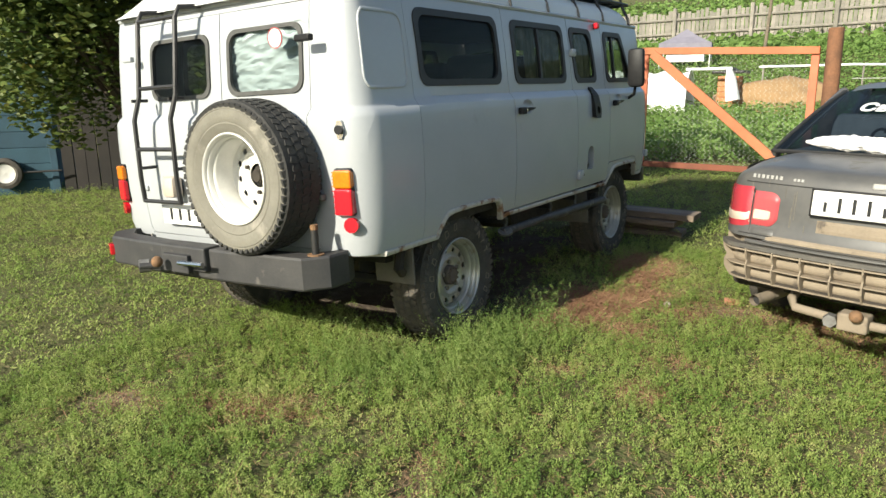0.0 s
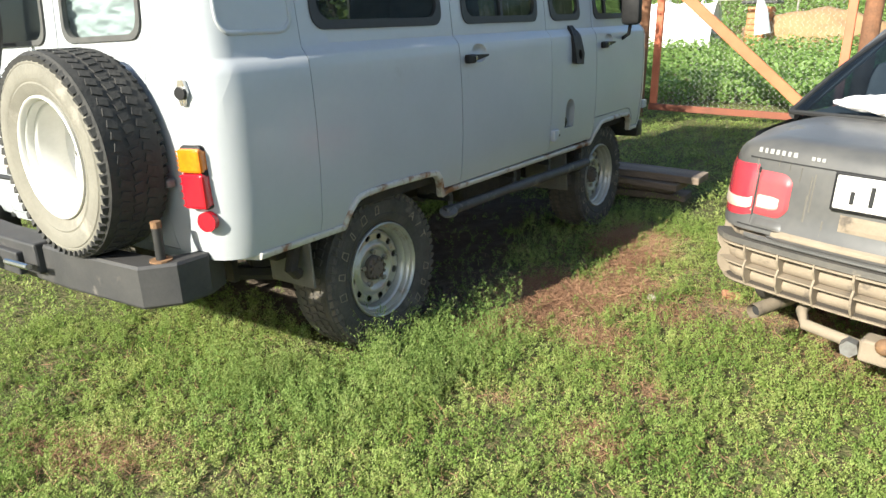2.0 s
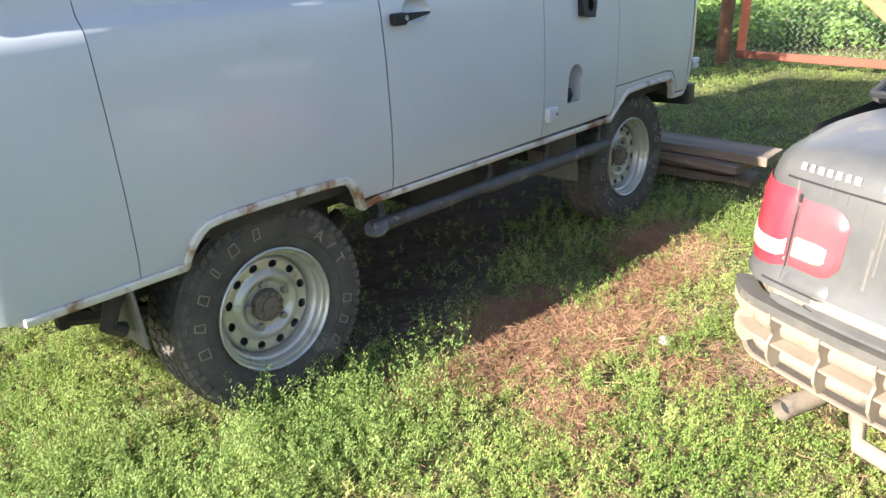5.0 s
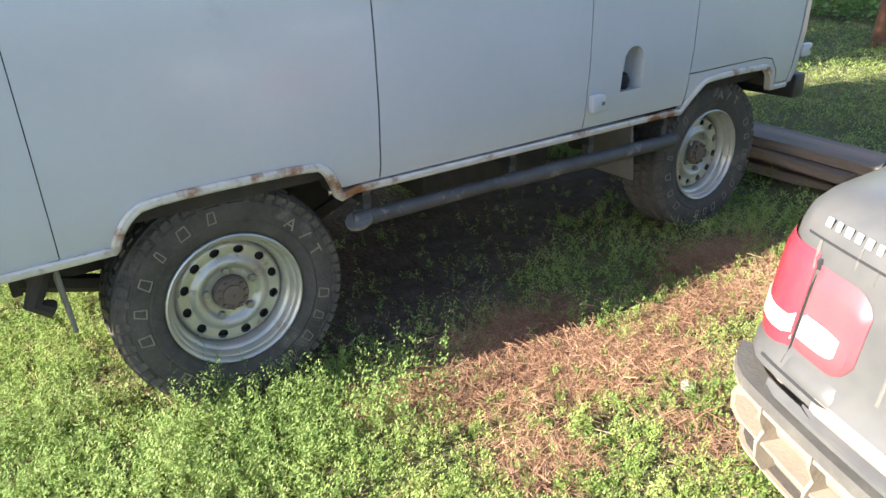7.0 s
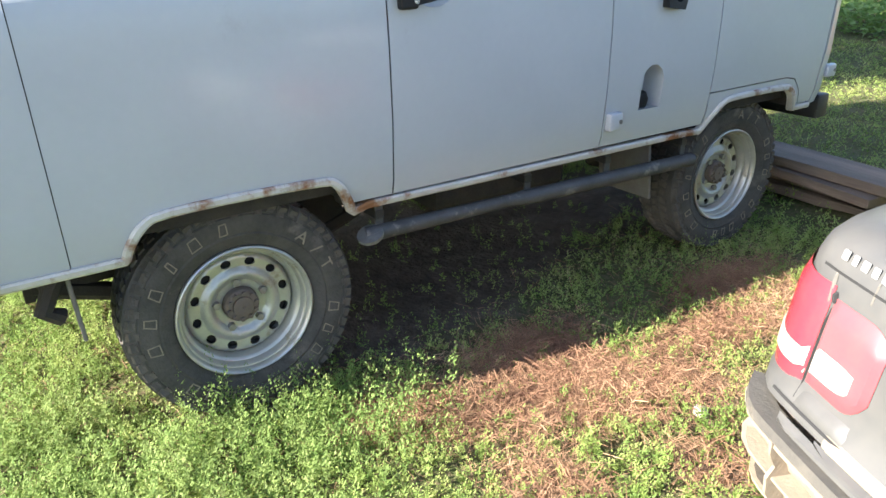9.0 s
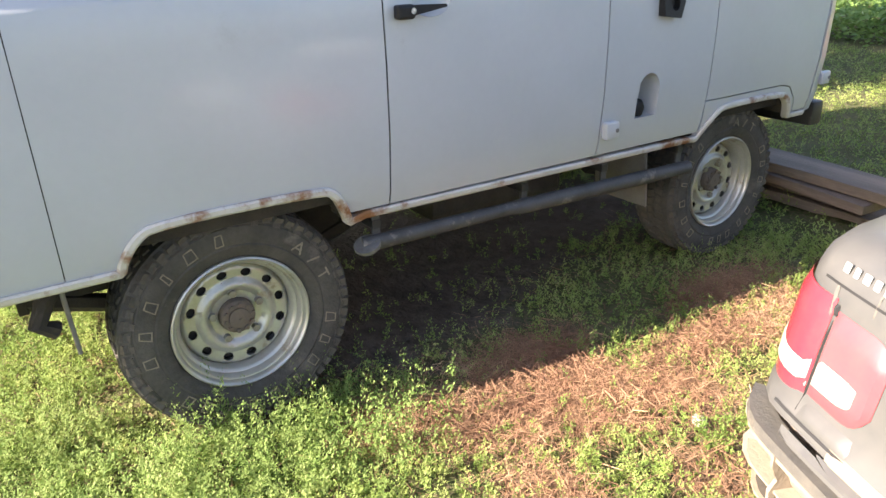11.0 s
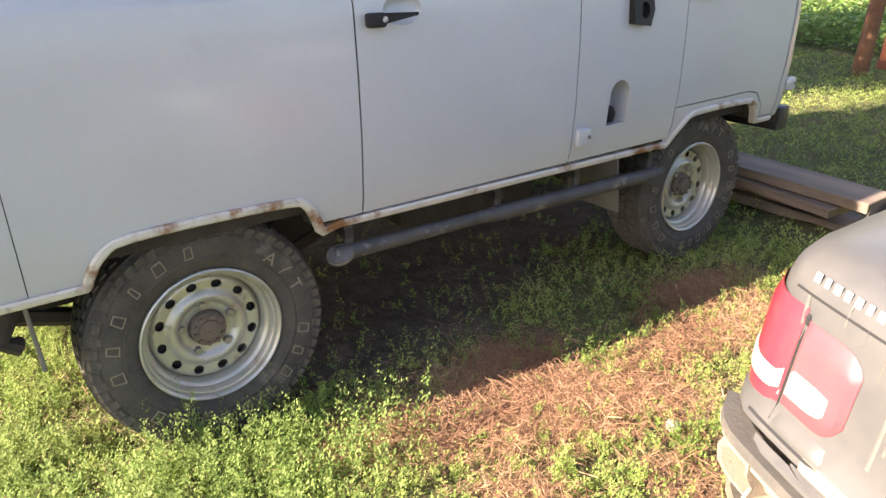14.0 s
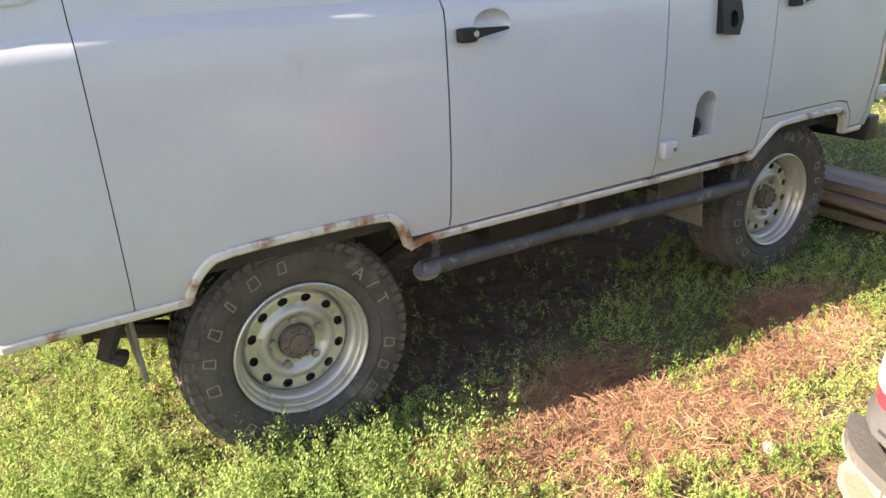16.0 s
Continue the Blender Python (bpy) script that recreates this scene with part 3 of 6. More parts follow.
def wheel_parts(w, tyre_mat, rim_mat, spare=False):
    """A wheel about its own middle, outer face to +x: tyre with tread blocks, pierced steel rim, hub."""
    R = 0.366
    prof = [(-0.07, 0.203), (-0.093, 0.220), (-0.108, 0.275), (-0.106, 0.315), (-0.098, 0.346), (-0.088, 0.3605), (0.092, 0.3605), (0.104, 0.346),
            (0.112, 0.326), (0.110, 0.322), (0.114, 0.318), (0.116, 0.300), (0.116, 0.268), (0.113, 0.264), (0.1155, 0.258), (0.108, 0.240), (0.100, 0.222), (0.088, 0.210), (0.075, 0.203)]
    tyre = part("tyre", lathe(prof, 72), tyre_mat, w, smooth=True)
    bm = bmesh.new()
    n = 58
    for k in range(n):
        a = 360 * k / n
        for row, (x, wd, off, skew) in enumerate(((-0.095, 0.040, 0, 12), (-0.047, 0.036, 0.5, -16), (0.0, 0.036, 0.2, 14), (0.047, 0.036, 0.7, -16), (0.095, 0.040, 0.4, 12))):
            t = radians(a + off * 360 / n)
            r = 0.3565 if row in (1, 2, 3) else 0.3455
            b = bmesh.new()
            bmesh.ops.create_cube(b, size=1)
            bmesh.ops.scale(b, vec=(wd, 0.030, 0.018), verts=b.verts)
            for v in b.verts:
                if v.co.z > 0:
                    v.co.x *= 0.9
                    v.co.y *= 0.86
            lean = 0 if row in (1, 2, 3) else (-20 if x > 0 else 20)
            bmesh.ops.transform(b, matrix=Matrix.Rotation(t, 4, "X") @ pose(x, 0, r, 0, -lean, skew), verts=b.verts)
            merge(bm, b)
    if spare:
        part("tread_base", lathe([(-0.1005, 0.344), (-0.089, 0.3613), (0.093, 0.3613), (0.1065, 0.344)], 72), TREAD_SPARE, tyre, smooth=True)
    part("tread", bm, TREAD_SPARE if spare else TREAD, tyre, "worn blocky all-terrain tread")
    # rim barrel and lip
    lip = [(-0.09, 0.220), (-0.09, 0.205), (-0.05, 0.188), (0.0, 0.176), (0.022, 0.186), (0.052, 0.189), (0.060, 0.194), (0.063, 0.201), (0.082, 0.205), (0.087, 0.209),
           (0.088, 0.213), (0.098, 0.215), (0.106, 0.219), (0.109, 0.224), (0.106, 0.229), (0.096, 0.230), (0.084, 0.222)]
    lip = [(a, r * 0.945) for a, r in lip]
    rim = part("rim", lathe(lip, 64), rim_mat, w, "steel wheel rim with round holes", smooth=True)
    # pierced disc
    out = [(0.176 * math.cos(2 * math.pi * k / 64), 0.176 * math.sin(2 * math.pi * k / 64)) for k in range(64)]
    holes = []
    for k in range(12):
        a = radians(30 * k + 8)
        cx, cy = 0.145 * math.cos(a), 0.145 * math.sin(a)
        holes.append([(cx + 0.0145 * math.cos(t) * math.cos(a) - 0.017 * math.sin(t) * math.sin(a), cy + 0.0145 * math.cos(t) * math.sin(a) + 0.017 * math.sin(t) * math.cos(a)) for t in (2 * math.pi * j / 12 for j in range(12))])
    holes.append([(0.058 * math.cos(2 * math.pi * k / 28), 0.058 * math.sin(2 * math.pi * k / 28)) for k in range(28)])
    dish_r = [0.05, 0.060, 0.074, 0.088, 0.098, 0.112, 0.122, 0.134, 0.168, 0.176, 0.184, 0.20]
    dish_x = [0.030, 0.030, 0.034, 0.034, 0.046, 0.052, 0.048, 0.036, 0.040, 0.036, 0.020, 0.0]

    def dish(u, v):
        r = math.hypot(u, v) / 0.945
        x = float(np.interp(r, dish_r, dish_x))
        if spare:
            x = -x * 0.9 - 0.02
        return (x, u, v), (1, 0, 0)
    cuts = [-0.187 + 0.0085 * k for k in range(1, 44)]
    part("wheel_disc", sheet(out, holes, dish, 0.006, cuts, cuts), rim_mat, rim, smooth=True)
    hub = bmesh.new()
    if not spare:
        lathe([(-0.06, 0.056), (0.044, 0.056), (0.052, 0.055), (0.056, 0.053), (0.060, 0.048), (0.061, 0.042), (0.061, 0.0)], 28, bm=hub)
        part("brake_drum", lathe([(-0.09, 0.165), (0.005, 0.165), (0.012, 0.155), (0.012, 0.0)], 32), CHASSIS, w)
        hub_ob = part("hub", hub, HUB, w, "rusty wheel hub with bolts", smooth=True)
        for k in range(10):
            a = radians(36 * k + 5)
            part("hub_bolt", disc((0.060, 0.044 * math.cos(a), 0.044 * math.sin(a)), 0.0075, (1, 0, 0), 6, 0.016), HUB, hub_ob)
        for k in range(5):
            a = radians(72 * k + 20)
            part("wheel_nut", disc((0.042, 0.079 * math.cos(a), 0.079 * math.sin(a)), 0.0125, (1, 0, 0), 6, 0.022), WHEEL_NUT, hub_ob)
        part("hub_cap", lathe([(0.058, 0.034), (0.066, 0.033), (0.067, 0.030), (0.067, 0.005), (0.064, 0.004), (0.064, 0.0)], 20), HUB, hub_ob, smooth=True)
    else:
        lathe([(-0.09, 0.055), (-0.06, 0.05), (-0.045, 0.034), (-0.03, 0.028), (-0.03, 0.0)], 20, bm=hub)
        for k in range(3):
            a = radians(120 * k + 30)
            disc((-0.05, 0.080 * math.cos(a), 0.080 * math.sin(a)), 0.010, (1, 0, 0), 6, 0.03, hub)
        part("carrier_bolt", hub, CHASSIS, w, smooth=True)
    if not spare:
        # shoulder lugs running down onto the sidewall
        bm = bmesh.new()
        for k in range(58):
            a = 360 * (k + 0.4) / 58
            deep = 0.030 if k % 2 else 0.020
            b = bmesh.new()
            bmesh.ops.create_cube(b, size=1)
            bmesh.ops.scale(b, vec=(0.010, 0.026, deep), verts=b.verts)
            for v in b.verts:
                if v.co.x > 0:
                    v.co.y *= 0.82
                    v.co.z *= 0.9
            bmesh.ops.transform(b, matrix=Matrix.Rotation(radians(a), 4, "X") @ pose(0.1065, 0, 0.345 - deep / 2, 0, -24, 0), verts=b.verts)
            merge(bm, b)
        part("shoulder_lug_ring", bm, TREAD, tyre, "dusty lugs on the tyre's shoulder")["kind"] = "stuff"
        # sidewall lettering: plain slanted outlines for the maker's name, and the tyre type
        def stroke(out, a0, p, q, wd=0.0042):
            (u0, v0), (u1, v1) = p, q
            ln_ = math.hypot(u1 - u0, v1 - v0)
            m = pose(0.1168, 0, 0, math.degrees(a0), 0, 0) @ pose(0, (u0 + u1) / 2, 0.288 + (v0 + v1) / 2, math.degrees(math.atan2(v1 - v0, u1 - u0)), 0, 0)
            b = bmesh.new()
            bmesh.ops.create_cube(b, size=1)
            bmesh.ops.scale(b, vec=(0.0026, ln_ + wd * 0.8, wd), verts=b.verts)
            bmesh.ops.transform(b, matrix=m, verts=b.verts)
            merge(out, b)
        bm = bmesh.new()
        for a0, n, pitch, wd in ((95, 6, -18.0, 0.017), (-105, 4, -16.0, 0.016), (-170, 2, -15.0, 0.015), (157, 3, -12.5, 0.014)):
            for k in range(n):
                a = radians(a0 + pitch * k)
                w2 = wd * (1.0, 0.8, 0.9, 0.45, 1.0, 0.7)[k % 6]
                top, low = 0.017, -0.017
                for p, q in (((-w2, low), (-w2 * 0.8 + 0.004, top)), ((w2, low), (w2 * 0.8 + 0.004, top)), ((-w2, low), (w2, low)), ((-w2 * 0.8 + 0.004, top), (w2 * 0.8 + 0.004, top))):
                    stroke(bm, a, p, q, 0.0034)
        part("sidewall_lettering", bm, LETTER, tyre, "pale raised marks as plain bars")["kind"] = "stuff"
        bm = bmesh.new()
        for a0, strokes in ((-47, (((-0.016, -0.017), (0, 0.017)), ((0.016, -0.017), (0, 0.017)), ((-0.009, -0.006), (0.009, -0.006)))),
                            (-60, (((-0.008, -0.018), (0.008, 0.018)),)),
                            (-73, (((-0.014, 0.016), (0.014, 0.016)), ((0, -0.017), (0, 0.016))))):
            for p, q in strokes:
                stroke(bm, radians(a0), p, q, 0.0052)
        part("type_lettering", bm, LETTER, tyre, "pale raised letters A/T")["kind"] = "stuff"
    return w


def cup_edge(y, z):
    return [(y + 0.115 + 0.066 * math.cos(radians(a)), z + 0.022 + 0.043 * math.sin(radians(a))) for a in range(0, 360, 15)]


def build_van():
    van = thing("van", "silver grey boxy forward-control minibus parked on the grass", "van", VAN_POSE)
    # outer skin, panel by panel
    end = tail_s(0.655)
    rear_s = [(-0.445 - GAP / 2, SILL), (-0.445 - GAP / 2, TOP), (end, TOP), (end, SILL)]
    blank = rounded(-0.80, 1.40, -0.475, 1.735, 0.06)
    quarter = panel("rear_quarter_panel", rear_s, van)
    for k, q in enumerate(quarter):
        part("blank_window_pressing", ribbon(blank + blank[:1], (lambda u, v: van_skin(u, v)), 0.016, 0.006) if k == 0 else mirror(ribbon(blank + blank[:1], van_skin, 0.016, 0.006)), PAINT, q, "pressed outline of a blanked window", smooth=True)
    w1 = rounded(-0.375, 1.405, 0.40, 1.765, 0.06)
    side1 = [(0.485 - GAP, 0.672), (0.485 - GAP, TOP), (-0.445 + GAP / 2, TOP), (-0.445 + GAP / 2, SILL)] + R_ARCH[0:-1] + [(0.345, 0.672)]
    p1 = panel("side_panel", side1, van, [w1])
    glazing(w1, van, GLASS, p1)
    w2 = rounded(0.575, 1.405, 1.275, 1.765, 0.055)
    door = [(1.372 - GAP, 0.672), (1.372 - GAP, TOP), (0.485 + GAP, TOP), (0.485 + GAP, 0.672)]
    p2 = panel("side_door", door, van, [w2, cup_edge(0.53, 1.245)])
    glazing(w2, van, GLASS, p2, mullion=0.92)
    w3 = rounded(1.44, 1.405, 1.80, 1.765, 0.055, shear=-0.05)
    niche = [(1.55, 0.79), (1.665, 0.79), (1.665, 0.895)] + [(1.6075 + 0.0575 * math.cos(radians(a)), 0.895 + 0.062 * math.sin(radians(a))) for a in range(15, 180, 15)] + [(1.55, 0.895)]
    mid = [(1.955 - GAP, 0.672), (1.962 - GAP, 0.80), (1.962 - GAP, TOP), (1.372 + GAP, TOP), (1.372 + GAP, 0.672)]
    p3 = panel("middle_panel", mid, van, [w3, niche])
    glazing(w3, van, GLASS, p3)
    # niche behind the hole: a small arched pocket
    for k, q in enumerate(p3):
        bm = bmesh.new()
        loops = []
        for dep, sh in ((0.0, 1.0), (0.05, 0.98), (0.09, 0.90)):
            loops.append([bm.verts.new(Vector(van_skin(1.6075 + (u - 1.6075) * sh, v)[0]) - Vector((dep, 0, 0))) for u, v in niche])
        for a, b in zip(loops, loops[1:]):
            for i in range(len(a)):
                bm.faces.new((a[i], a[(i + 1) % len(a)], b[(i + 1) % len(a)], b[i]))
        bm.faces.new(loops[-1])
        bmesh.ops.recalc_face_normals(bm, faces=bm.faces[:])
        if k:
            bmesh.ops.scale(bm, vec=(-1, 1, 1), verts=bm.verts)
        part("filler_niche", bm, PAINT, q, "arched recess with a dark filler stub")
        part("filler_stub", tube([((0.895) * (1 - 2 * k), 1.598, 0.785), ((0.91) * (1 - 2 * k), 1.598, 0.830), ((0.915) * (1 - 2 * k), 1.598, 0.850)], [0.032, 0.031, 0.018], 14), PLASTIC, q, smooth=True)
    fwin = rounded(2.0, 1.405, 2.52, 1.765, 0.055)
    fwin = [(u - 0.17 * max(0, (u - 2.1) / 0.42) * (v - 1.405) / 0.36, v) for u, v in fwin]
    fdoor = [(2.72, 0.668), (2.76, TOP), (1.962 + GAP, TOP), (1.962 + GAP, 0.805), (2.06, 0.805), (2.48, 0.808), (2.55, 0.795), (2.60, 0.74), (2.632, 0.668)]
    p4 = panel("front_door", fdoor, van, [fwin, cup_edge(2.03, 1.245)])
    glazing(fwin, van, GLASS, p4, mullion=2.17)
    panel("arch_panel", [(1.962 + GAP, 0.668), (1.962 + GAP, 0.800), (2.06, 0.800), (2.48, 0.803), (2.545, 0.790), (2.594, 0.737), (2.627, 0.668), (2.618, SILL)] + F_ARCH[::-1][1:-1], van)
    nose = [(nose_s(0.0), SILL), (nose_s(0.0), 1.30), (2.765, 1.30), (2.73, SILL)]
    panel("front_panel", nose, van)
    shield = [(nose_s(0.0), 1.38), (nose_s(0.0), 1.75), (nose_s(0.72), 1.75), (nose_s(0.76), 1.38)]
    top_n = [(nose_s(0.0), 1.75 + 0.002), (nose_s(0.0), TOP), (2.765, TOP), (2.765, 1.305), (nose_s(0.0), 1.305), (nose_s(0.0), 1.378), (nose_s(0.76), 1.38), (nose_s(0.72), 1.75)]
    panel("windscreen_frame", top_n, van)
    for flip in (False, True):
        pane = part("windscreen", sheet(shield, [], van_skin, 0.005, S_CUTS, Z_CUTS, flip), GLASS, van, smooth=True)
        pane.visible_shadow = False
    # dark backing behind the seams
    for s in (-0.445, 0.485, 1.372, 1.962):
        z0 = 0.68 if s < 1.9 else 0.81
        for k in (1, -1):
            bm = bmesh.new()
            col = []
            for z in [z0] + [c for c in Z_CUTS if c > z0] + [TOP]:
                p, n = van_skin(s, z)
                col.append([bm.verts.new((k * (p[0] - 0.004), s + d, z)) for d in (-0.012, 0.012)])
            for a, b in zip(col, col[1:]):
                bm.faces.new((a[0], a[1], b[1], b[0]))
            part("door_seam", bm, SEAM if s in (0.485, 1.962) else SEAM_GREY, van)
    # rear doors
    split = 0.055
    dr = [(tail_s(split + GAP), SILL + 0.02), (tail_s(split + GAP), 1.79), (tail_s(0.652), 1.79), (tail_s(0.652), SILL + 0.02)]
    dr_out = sheet(dr, [rounded(tail_s(0.12), 1.40, tail_s(0.61), 1.70, 0.06)], van_skin, 0.012, S_CUTS, Z_CUTS)
    right_door = part("rear_door", dr_out, PAINT, van, "right rear door carrying the spare wheel", smooth=True)
    dl = [(tail_s(-split + GAP), SILL + 0.02), (tail_s(-split + GAP), 1.79), (tail_s(0.652), 1.79), (tail_s(0.652), SILL + 0.02)]
    left_hole = rounded(tail_s(0.03), 1.40, tail_s(0.51), 1.70, 0.06)
    left_door = part("rear_door", sheet(dl, [left_hole], van_skin, 0.012, S_CUTS, Z_CUTS, True), PAINT, van, "left rear door with a ladder", smooth=True)
    for door_ob, hole, flip in ((right_door, rounded(tail_s(0.12), 1.40, tail_s(0.61), 1.70, 0.06), False), (left_door, left_hole, True)):
        cu, cv = sum(u for u, v in hole) / len(hole), sum(v for u, v in hole) / len(hole)
        pane = part("window_pane", sheet(hole, [], lambda u, v: (Vector(van_skin(u, v)[0]) + Vector((0, 0.006, 0)), (0, -1, 0)), 0.004, (), Z_CUTS, flip), GLASS_REAR if not flip else GLASS, door_ob, "dusty rear window glass")
        pane.visible_shadow = False
        inner = [(cu + (u - cu) * 0.945, cv + (v - cv) * 0.91) for u, v in hole]
        outer = [(cu + (u - cu) * 1.03, cv + (v - cv) * 1.04) for u, v in hole]
        part("window_seal", sheet(outer, [inner], lambda u, v: (Vector(van_skin(u, v)[0]) - Vector((0, 0.009, 0)), (0, -1, 0)), 0.02, (), Z_CUTS, flip), SEALGREY, door_ob, "grey weathered window rubber", smooth=True)
    # crumpled sheet behind the right rear window
    bm = bmesh.new()
    bmesh.ops.create_grid(bm, x_segments=70, y_segments=50, size=0.5)
    for v in bm.verts:
        x, z = v.co.x, v.co.y
        v.co = Vector((0.37 + x * 0.56, -0.825 + 0.02 * noise.noise(Vector((x * 7, z * 9, 2))) + 0.007 * noise.noise(Vector((x * 9 + z * 12, z * 21 - x * 8, 5))), 1.55 + z * 0.32 - max(0, 0.1 - x) * 0.10 * max(0, z + 0.3)))
    part("foil_sheet", bm, FOIL, right_door, "crumpled silvery sheet behind the glass", smooth=True)
    part("window_sticker", disc((0.515, -0.910, 1.635), 0.045, (0, -1, 0), 24, 0.003), PLATE, right_door, "round white sticker with a pink rim")
    part("sticker_rim", lathe([(-0.0105, 0.041), (-0.0105, 0.046), (-0.006, 0.046), (-0.006, 0.041)], 24, "y", close=True), RED_PINK, right_door).matrix_basis = pose(0.515, -0.902, 1.635)
    # strip over the rear doors, below them, and the seams
    part("rear_header", sheet([(tail_s(-0.655), 1.794), (tail_s(-0.655), TOP), (tail_s(0.655), TOP), (tail_s(0.655), 1.794)], [], van_skin, 0.012, S_CUTS, Z_CUTS), PAINT, van, smooth=True)
    part("rear_sill", sheet([(tail_s(-0.655), SILL - 0.02), (tail_s(-0.655), SILL + 0.016), (tail_s(0.655), SILL + 0.016), (tail_s(0.655), SILL - 0.02)], [], van_skin, 0.03), PAINT, van)
    # sill and arch trim
    strip = [(end + 0.02, SILL + 0.002), (-0.74, SILL), (-0.5, SILL)] + R_ARCH + [(0.40, 0.660), (1.2, 0.656), (1.9, 0.650)] + F_ARCH + [(2.72, SILL)]
    for k in (0, 1):
        bm = ribbon(strip, lambda u, v: van_skin(u, v - 0.006), 0.026, 0.012, 0.02)
        part("sill_trim", mirror(bm) if k else bm, TRIM, van, "rust-stained sill and wheel arch edge")
        for arch in (R_ARCH, F_ARCH):
            lip = bmesh.new()
            prev = None
            for u, v in arch:
                p, n = van_skin(u, v)
                cur = [lip.verts.new((p[0] + 0.004, u, v - 0.010)), lip.verts.new((p[0] - 0.03, u, v - 0.010))]
                if prev:
                    lip.faces.new((prev[0], prev[1], cur[1], cur[0]))
                prev = cur
            part("arch_lip", mirror(lip) if k else lip, TRIM, van)
        # inner wheel boxes
        for arch in (R_ARCH, F_ARCH):
            wb = bmesh.new()
            prev = None
            for u, v in arch:
                cur = [wb.verts.new((0.90, u * 1.0, v)), wb.verts.new((0.50, u, v + 0.02))]
                if prev:
                    wb.faces.new((prev[0], prev[1], cur[1], cur[0]))
                prev = cur
            part("wheel_box", mirror(wb) if k else wb, CHASSIS, van)
            mid = sum(u for u, v in arch) / len(arch)
            part("wheel_box_wall", box((-0.505 if k else 0.505, mid, 0.62), (0.010, 0.95, 0.36)), CHASSIS, van)
    # roof: shallow dome with a rain gutter
    bm = bmesh.new()
    rows = []
    for i in range(25):
        y = -0.86 + 3.70 * i / 24
        e = min((y + 0.86) / 0.45, (2.84 - y) / 0.5, 1)
        crown = 0.235 * math.sqrt(max(0.0, 1 - (1 - e) ** 2))
        half = 0.868 - 0.09 * (1 - e) ** 2
        rows.append([bm.verts.new((half * math.sin(t), y, TOP - 0.01 + crown * (abs(math.cos(t)) ** 0.62))) for t in (radians(-90 + 180 * j / 24) for j in range(25))])
    for a, b in zip(rows, rows[1:]):
        for j in range(24):
            bm.faces.new((a[j], a[j + 1], b[j + 1], b[j]))
    part("roof", bm, ROOF_PAINT, van, "domed pale roof", smooth=True)
    g = [van_skin(tail_s(0.0) + (nose_s(0.0) - tail_s(0.0)) * k / 80, TOP - 0.012)[0] for k in range(81)]
    for k in (0, 1):
        bm = tube(g, 0.013, 6, flat=1.0)
        part("rain_gutter", mirror(bm) if k else bm, PAINT, van, smooth=True)
    # inside
    part("cab_floor", box((0, 1.0, 0.72), (1.76, 3.5, 0.05)), CHASSIS, van)
    part("ceiling_lining", box((0, 1.0, 1.845), (1.66, 3.5, 0.012)), FLAP, van)
    for y, x in ((-0.15, 0.38), (-0.15, -0.38), (0.62, -0.42), (1.15, 0.42), (1.75, 0.45), (1.75, -0.45)):
        bm = box((x, y, 1.12), (0.48, 0.46, 0.14), 0.04)
        box((x, y - 0.22, 1.36), (0.46, 0.12, 0.52), 0.05, (-8, 0, 0), bm)
        part("seat", bm, SEAT, van, smooth=True)
    for s0, s1, low in ((0.58, 0.78, 1.60), (0.78, 0.90, 1.40), (0.94, 1.26, 1.40), (1.45, 1.77, 1.40)):
        bm = bmesh.new()
        prev = None
        for i in range(25):
            y = s0 + (s1 - s0) * i / 24
            x = 0.852 + 0.012 * math.sin(i * 1.9)
            cur = [bm.verts.new((x, y, 1.78)), bm.verts.new((x + 0.02 * (1.78 - low) / 0.38, y, low + 0.1)), bm.verts.new((x + 0.03 * (1.78 - low) / 0.38, y, low))]
            if prev:
                for a in range(2):
                    bm.faces.new((prev[a], prev[a + 1], cur[a + 1], cur[a]))
            prev = cur
        part("curtain", bm, CURTAIN, van, smooth=True)
    # door handles in cupped recesses
    for y, z in ((0.53, 1.245), (2.03, 1.245)):
        x = van_skin(y, z)[0][0]
        for k in (1, -1):
            cup = bmesh.new()
            rings = []
            for dep, sh in ((0.0, 1.0), (0.012, 0.93), (0.020, 0.78), (0.025, 0.5), (0.027, 0.2)):
                rings.append([cup.verts.new((k * (van_skin(u, v)[0][0] - dep), y + 0.115 + (u - y - 0.115) * sh, z + 0.02 + (v - z - 0.02) * sh)) for u, v in cup_edge(y, z)])
            for a, b in zip(rings, rings[1:]):
                for i in range(len(a)):
                    cup.faces.new((a[i], a[(i + 1) % len(a)], b[(i + 1) % len(a)], b[i]))
            cup.faces.new(rings[-1])
            bmesh.ops.recalc_face_normals(cup, faces=cup.faces[:])
            bmesh.ops.reverse_faces(cup, faces=cup.faces[:])
            part("handle_cup", cup, PAINT, van, "dished recess behind the handle", smooth=True)
        bm = box((x + 0.018, y + 0.014, z), (0.034, 0.058, 0.040), 0.008)
        b = bmesh.new()
        bmesh.ops.create_cube(b, size=1)
        for v in b.verts:
            t = v.co.y + 0.5
            v.co = Vector((x + 0.026 + v.co.x * 0.012, y + 0.042 + t * 0.108, z + 0.004 + v.co.z * (0.028 - 0.020 * t) + 0.007 * t))
        merge(bm, b)
        h = part("door_handle", bm, PLASTIC, van, "black plastic door handle")
        part("key_barrel", disc((x + 0.037, y + 0.032, z + 0.003), 0.009, (1, 0, 0), 12, 0.006), CHROME, h)
    # black air intake on the middle panel
    x = van_skin(1.72, 1.25)[0][0]
